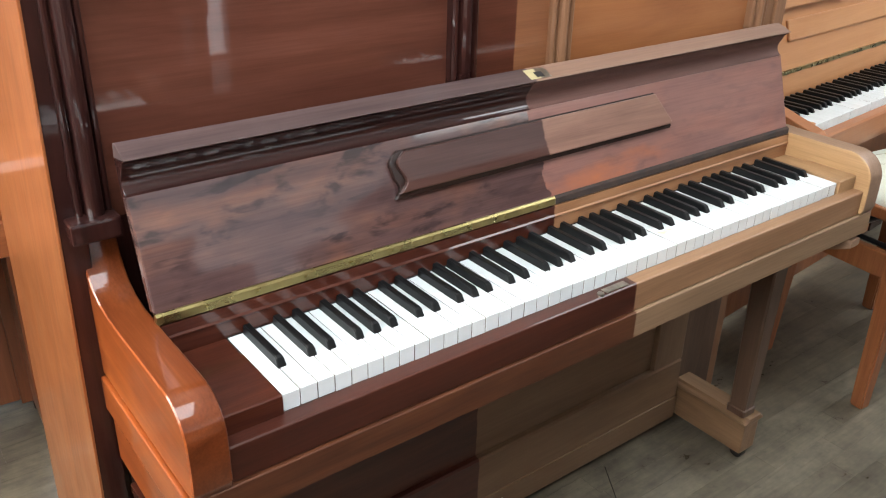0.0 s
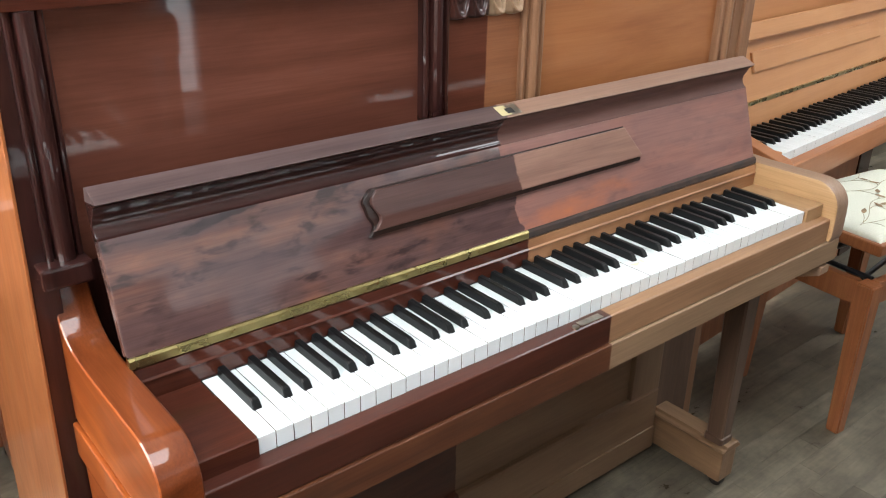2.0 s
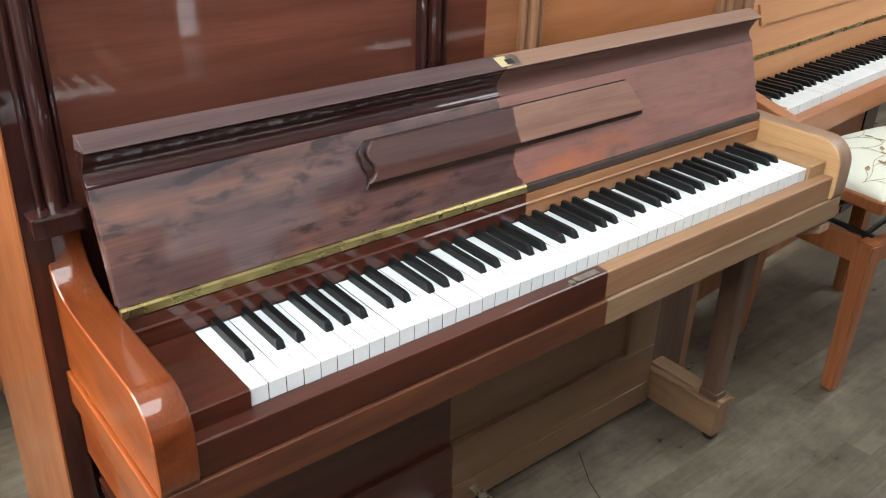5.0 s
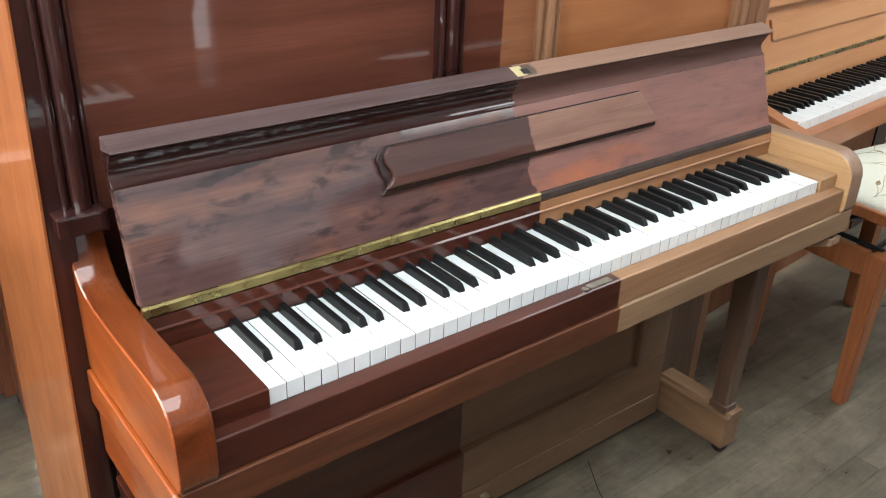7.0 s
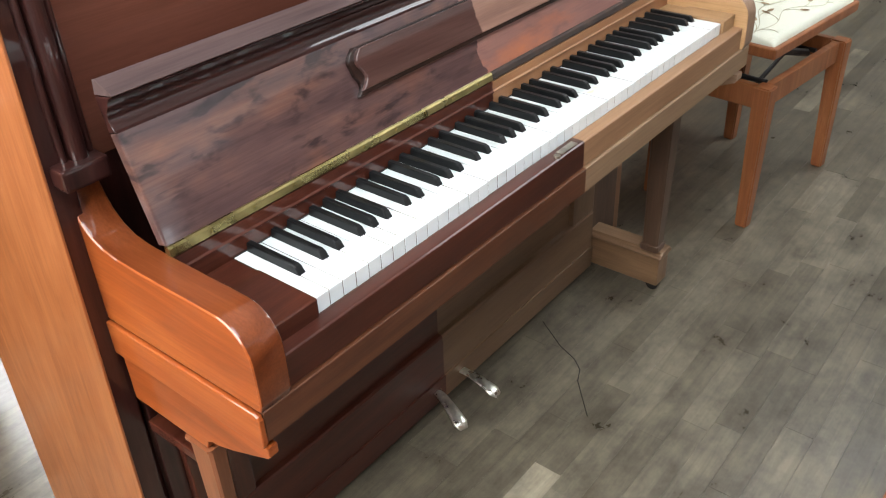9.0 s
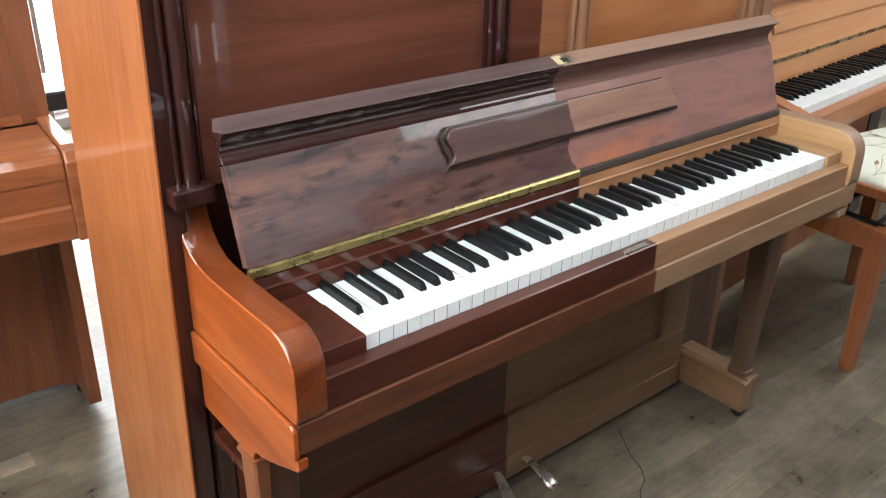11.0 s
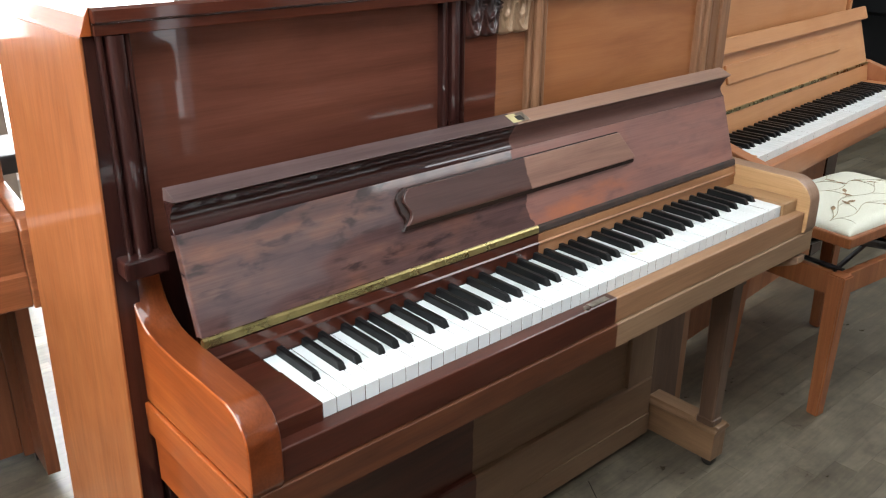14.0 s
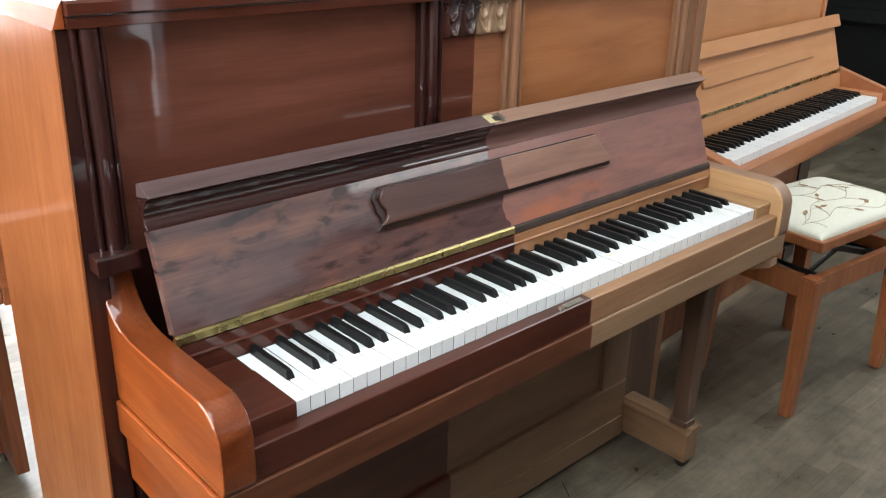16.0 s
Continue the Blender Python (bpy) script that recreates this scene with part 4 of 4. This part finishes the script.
bm = bmesh.new()
N = 40
SPAN = [0.5 - 0.5 * math.copysign(abs(math.cos(math.pi * i / N)) ** 0.7, math.cos(math.pi * i / N)) for i in range(N + 1)]
grid = [[bm.verts.new((SL * a, SD * c, seat_height(SL * a, SD * c))) for c in SPAN] for a in SPAN]
for i in range(N):
    for j in range(N):
        bm.faces.new((grid[i][j], grid[i + 1][j], grid[i + 1][j + 1], grid[i][j + 1]))
cushion = part("cushion", bm, cushion_material(), stool, "cream cushion with a woven leaf pattern", smooth=True)
leaf_cloth = plain("leaf_thread", (0.27, 0.19, 0.105), 0.85, vary=0.35, size=60)
stem_cloth = plain("stem_thread", (0.36, 0.32, 0.2), 0.85, vary=0.2)
rng = random.Random(11)


def stem(x, y, ang, curl, length):
    pts = []
    n = 14
    for i in range(n):
        if 0.012 < x < SL - 0.012 and 0.012 < y < SD - 0.012:
            pts.append((x, y, seat_height(x, y) + 0.0012))
        x += length / n * math.cos(ang)
        y += length / n * math.sin(ang)
        ang += curl / n
    return pts, ang


def leaf(x, y, ang):
    bm = bmesh.new()
    L, Wd = 0.034, 0.0062
    left, right, mid = [], [], []
    for i in range(7):
        a = i / 6
        w = Wd * math.sin(math.pi * a ** 0.8)
        px, py = x + L * a * math.cos(ang), y + L * a * math.sin(ang)
        if not (0.012 < px < SL - 0.012 and 0.012 < py < SD - 0.012):
            bm.free()
            return
        for s, row in ((1, left), (-1, right)):
            qx, qy = px - s * w * math.sin(ang), py + s * w * math.cos(ang)
            row.append(bm.verts.new((qx, qy, seat_height(qx, qy) + 0.0018)))
    for i in range(6):
        bm.faces.new((left[i], right[i], right[i + 1], left[i + 1]))
    part("woven_leaf", bm, leaf_cloth, cushion)


# long waving stems, a short curling sprig with a leaf at every bend
def woven_stem(pts):
    if len(pts) > 3:
        part("woven_stem", tube(pts, [0.0009] * len(pts), None, 5, 0.5, (0, 0, 1)), stem_cloth, cushion)


for row in range(4):
    phase, y0 = rng.uniform(0, 6.3), 0.045 + row * 0.073

    def wave(x):
        return y0 + 0.3 * (x - SL / 2) * (0.5 if row % 2 else -0.35) + 0.019 * math.sin(x * 26 + phase)
    xs = [0.014 + (SL - 0.028) * i / 40 for i in range(41)]
    woven_stem([(x, wave(x), seat_height(x, wave(x)) + 0.0012) for x in xs if 0.012 < wave(x) < SD - 0.012])
    for k in range(6):
        x = 0.03 + k * 0.075 + rng.uniform(-0.01, 0.01)
        side = 1 if (k + row) % 2 else -1
        ang = math.atan2(wave(x + 0.005) - wave(x), 0.005)
        pts, end = stem(x, wave(x), ang + side * 0.3, side * rng.uniform(0.5, 1.1), 0.05)
        woven_stem(pts)
        if pts:
            leaf(pts[-1][0], pts[-1][1], end - side * rng.uniform(0.1, 0.7))


# ---- dark bench behind the pianos ----
bench = thing("black_bench", "black metal bench in front of the bright window", "bench", (0.25, 2.45, 0))
part("bench_top", box(-0.10, 0.30, -0.15, 0.15, 0.43, 0.50, 0.01), black_metal, bench)
for x in (-0.06, 0.26):
    for y in (-0.11, 0.11):
        part("leg", box(x - 0.02, x + 0.02, y - 0.02, y + 0.02, 0.0, 0.43, 0.003), black_metal, bench)

# ---- plain uprights: one far back, two open across the aisle, an added closed back row ----
gloss_black = plain("black_lacquer", (0.004, 0.0044, 0.005), 0.7, vary=0.1, size=3)
gloss_black.node_tree.nodes["Principled BSDF"].inputs["Specular IOR Level"].default_value = 0.12


def plain_upright(label, mat, at, turn, w=1.46, h=1.2, group="", shut=True):
    """Front towards -y, origin at the keyboard's front edge."""
    p = thing("upright_piano", label, "piano", at, turn, group)
    a, b = -w / 2, w / 2
    part("case", box(a + 0.031, b - 0.031, 0.3, 0.58, 0.03, h - 0.03, 0.004), mat, p)
    part("top_lid", box(a - 0.012, b + 0.012, 0.28, 0.6, h - 0.03, h, 0.006), mat, p)
    part("upper_panel", box(a + 0.06, b - 0.06, 0.29, 0.2999, 0.86, h - 0.07, 0.004), mat, p)
    part("lower_panel", box(a + 0.08, b - 0.08, 0.29, 0.2999, 0.12, 0.54, 0.004), mat, p)
    part("key_bed", box(a + 0.041, b - 0.041, 0.0, 0.2999, 0.6, 0.69, 0.006), mat, p)
    if shut:
        part("key_lid", prism([(0.0, 0.6905), (0.0, 0.74), (0.02, 0.76), (0.289, 0.79), (0.289, 0.6905)], 0, a + 0.041, b - 0.041, bev=0.003), mat, p)
    else:
        half = NW * KEY / 2
        add_keys(p, (-half, 0.012, -0.002))
        part("keyslip", box(a + 0.041, b - 0.041, -0.002, 0.0105, 0.64, 0.697, 0.003), mat, p)
        for x0, x1 in ((a + 0.0405, -half - 0.001), (half + 0.001, b - 0.0405)):
            part("key_block", box(x0, x1, 0.011, 0.163, 0.6905, 0.726, 0.003), mat, p)
        part("name_rail", prism([(0.1635, 0.6905), (0.1635, 0.745), (0.172, 0.768), (0.19, 0.768), (0.19, 0.6905)], 0, a + 0.041, b - 0.041), mat, p)
        part("fall_board", prism([(0.176, 0.769), (0.232, 0.945), (0.222, 0.965), (0.238, 0.97), (0.249, 0.942), (0.193, 0.769)], 0, a + 0.045, b - 0.045, bev=0.002), mat, p, "open fall board")
    for x in (a, b - 0.03):
        part("side_panel", box(x, x + 0.03, 0.3005, 0.58, 0.03, h - 0.0305, 0.003), mat, p)
    for x in (a, b - 0.04):
        nose = -0.03 if shut else -0.003
        part("cheek", prism([(nose, 0.6), (nose, 0.725), (nose + 0.03, 0.755), (0.2, 0.77), (0.299, 0.83), (0.299, 0.6)], 0, x, x + 0.04, bev=0.004), mat, p)
        if shut:
            part("leg", box(x, x + 0.045, 0.0, 0.055, 0.07, 0.599, 0.004), mat, p)
        part("toe_block", box(x, x + 0.05, -0.02 if shut else 0.2, 0.2995, 0.0, 0.0695, 0.004), mat, p)
    return p


plain_upright("black upright piano standing farther back in the room", gloss_black, (5.74, 1.6, 0), -90, 1.5, 1.38)
for x, y, w in ((-0.31, -0.62, 1.28), (1.55, -0.59, 1.3)):
    plain_upright("dark brown upright piano across the aisle, keyboard open", walnut_z, (x, y, 0), 180, w, 1.03, "open pianos across the aisle", False)
# Unseen back row, added to darken the gap mirrored in the upper panel.
for x in (0.3, 2.12):
    plain_upright("unseen dark brown upright piano, added to darken a reflection", walnut_z, (x, -2.1, 0), 180, 1.48, 1.1, "closed pianos in the back row")

# ---- cord lying on the floor ----
pts = [Vector((0.90, 0.235, 0.0013)), Vector((0.845, 0.15, 0.0013)), Vector((0.825, 0.10, 0.0013)), Vector((0.80, 0.07, 0.0013)), Vector((0.765, 0.055, 0.0013)), Vector((0.725, 0.02, 0.0013)), Vector((0.68, -0.02, 0.0013))]
ob = part("floor_cord", tube(pts, [0.0011] * len(pts), None, 6, 1.0, (0, 0, 1)), felt)
tagged(ob, "thin dark cord lying loose on the plank floor", "cord")

# ---- floor strips; those round the piano are pieces ----
def strip_mesh(l):
    bm = box(0.0002, l - 0.0002, 0.0002, PW - 0.0002, -0.006, 0.0, 0.0002, 1)
    me = bpy.data.meshes.new("plank")
    bm.to_mesh(me)
    bm.free()
    me.materials.append(floor_vinyl)
    return me


PW = 0.061
LENGTHS = (0.29, 0.44, 0.62)
strip_data = {l: strip_mesh(l) for l in LENGTHS}
rng = random.Random(3)
verts, faces = [], []
y = Y0
while y < Y1:
    x = X0 - rng.uniform(0, 0.5)
    while x < X1:
        l = rng.choice(LENGTHS)
        if 0.25 < x < 2.2 and -0.75 < y < 0.28:
            k = new("plank", strip_data[l])
            k.parent = floor
            k.location = (x, y, rng.uniform(-0.0001, 0.0))
        else:
            n = len(verts)
            z = rng.uniform(-0.0001, 0.0)
            verts += [(x + 0.0002, y + 0.0002, z), (x + l - 0.0002, y + 0.0002, z), (x + l - 0.0002, y + PW - 0.0002, z), (x + 0.0002, y + PW - 0.0002, z)]
            verts += [(a, b, -0.006) for a, b, c in verts[-4:]]
            faces += [(n, n + 1, n + 2, n + 3)] + [(n + i, n + 4 + i, n + 4 + (i + 1) % 4, n + (i + 1) % 4) for i in range(4)]
        x += l
    y += PW
me = bpy.data.meshes.new("planks")
me.from_pydata(verts, [], faces)
me.materials.append(floor_vinyl_far)
ob = new("planks", me)
ob.parent = floor
tagged(ob, "grey-brown floor strips farther off", "", "", "stuff")
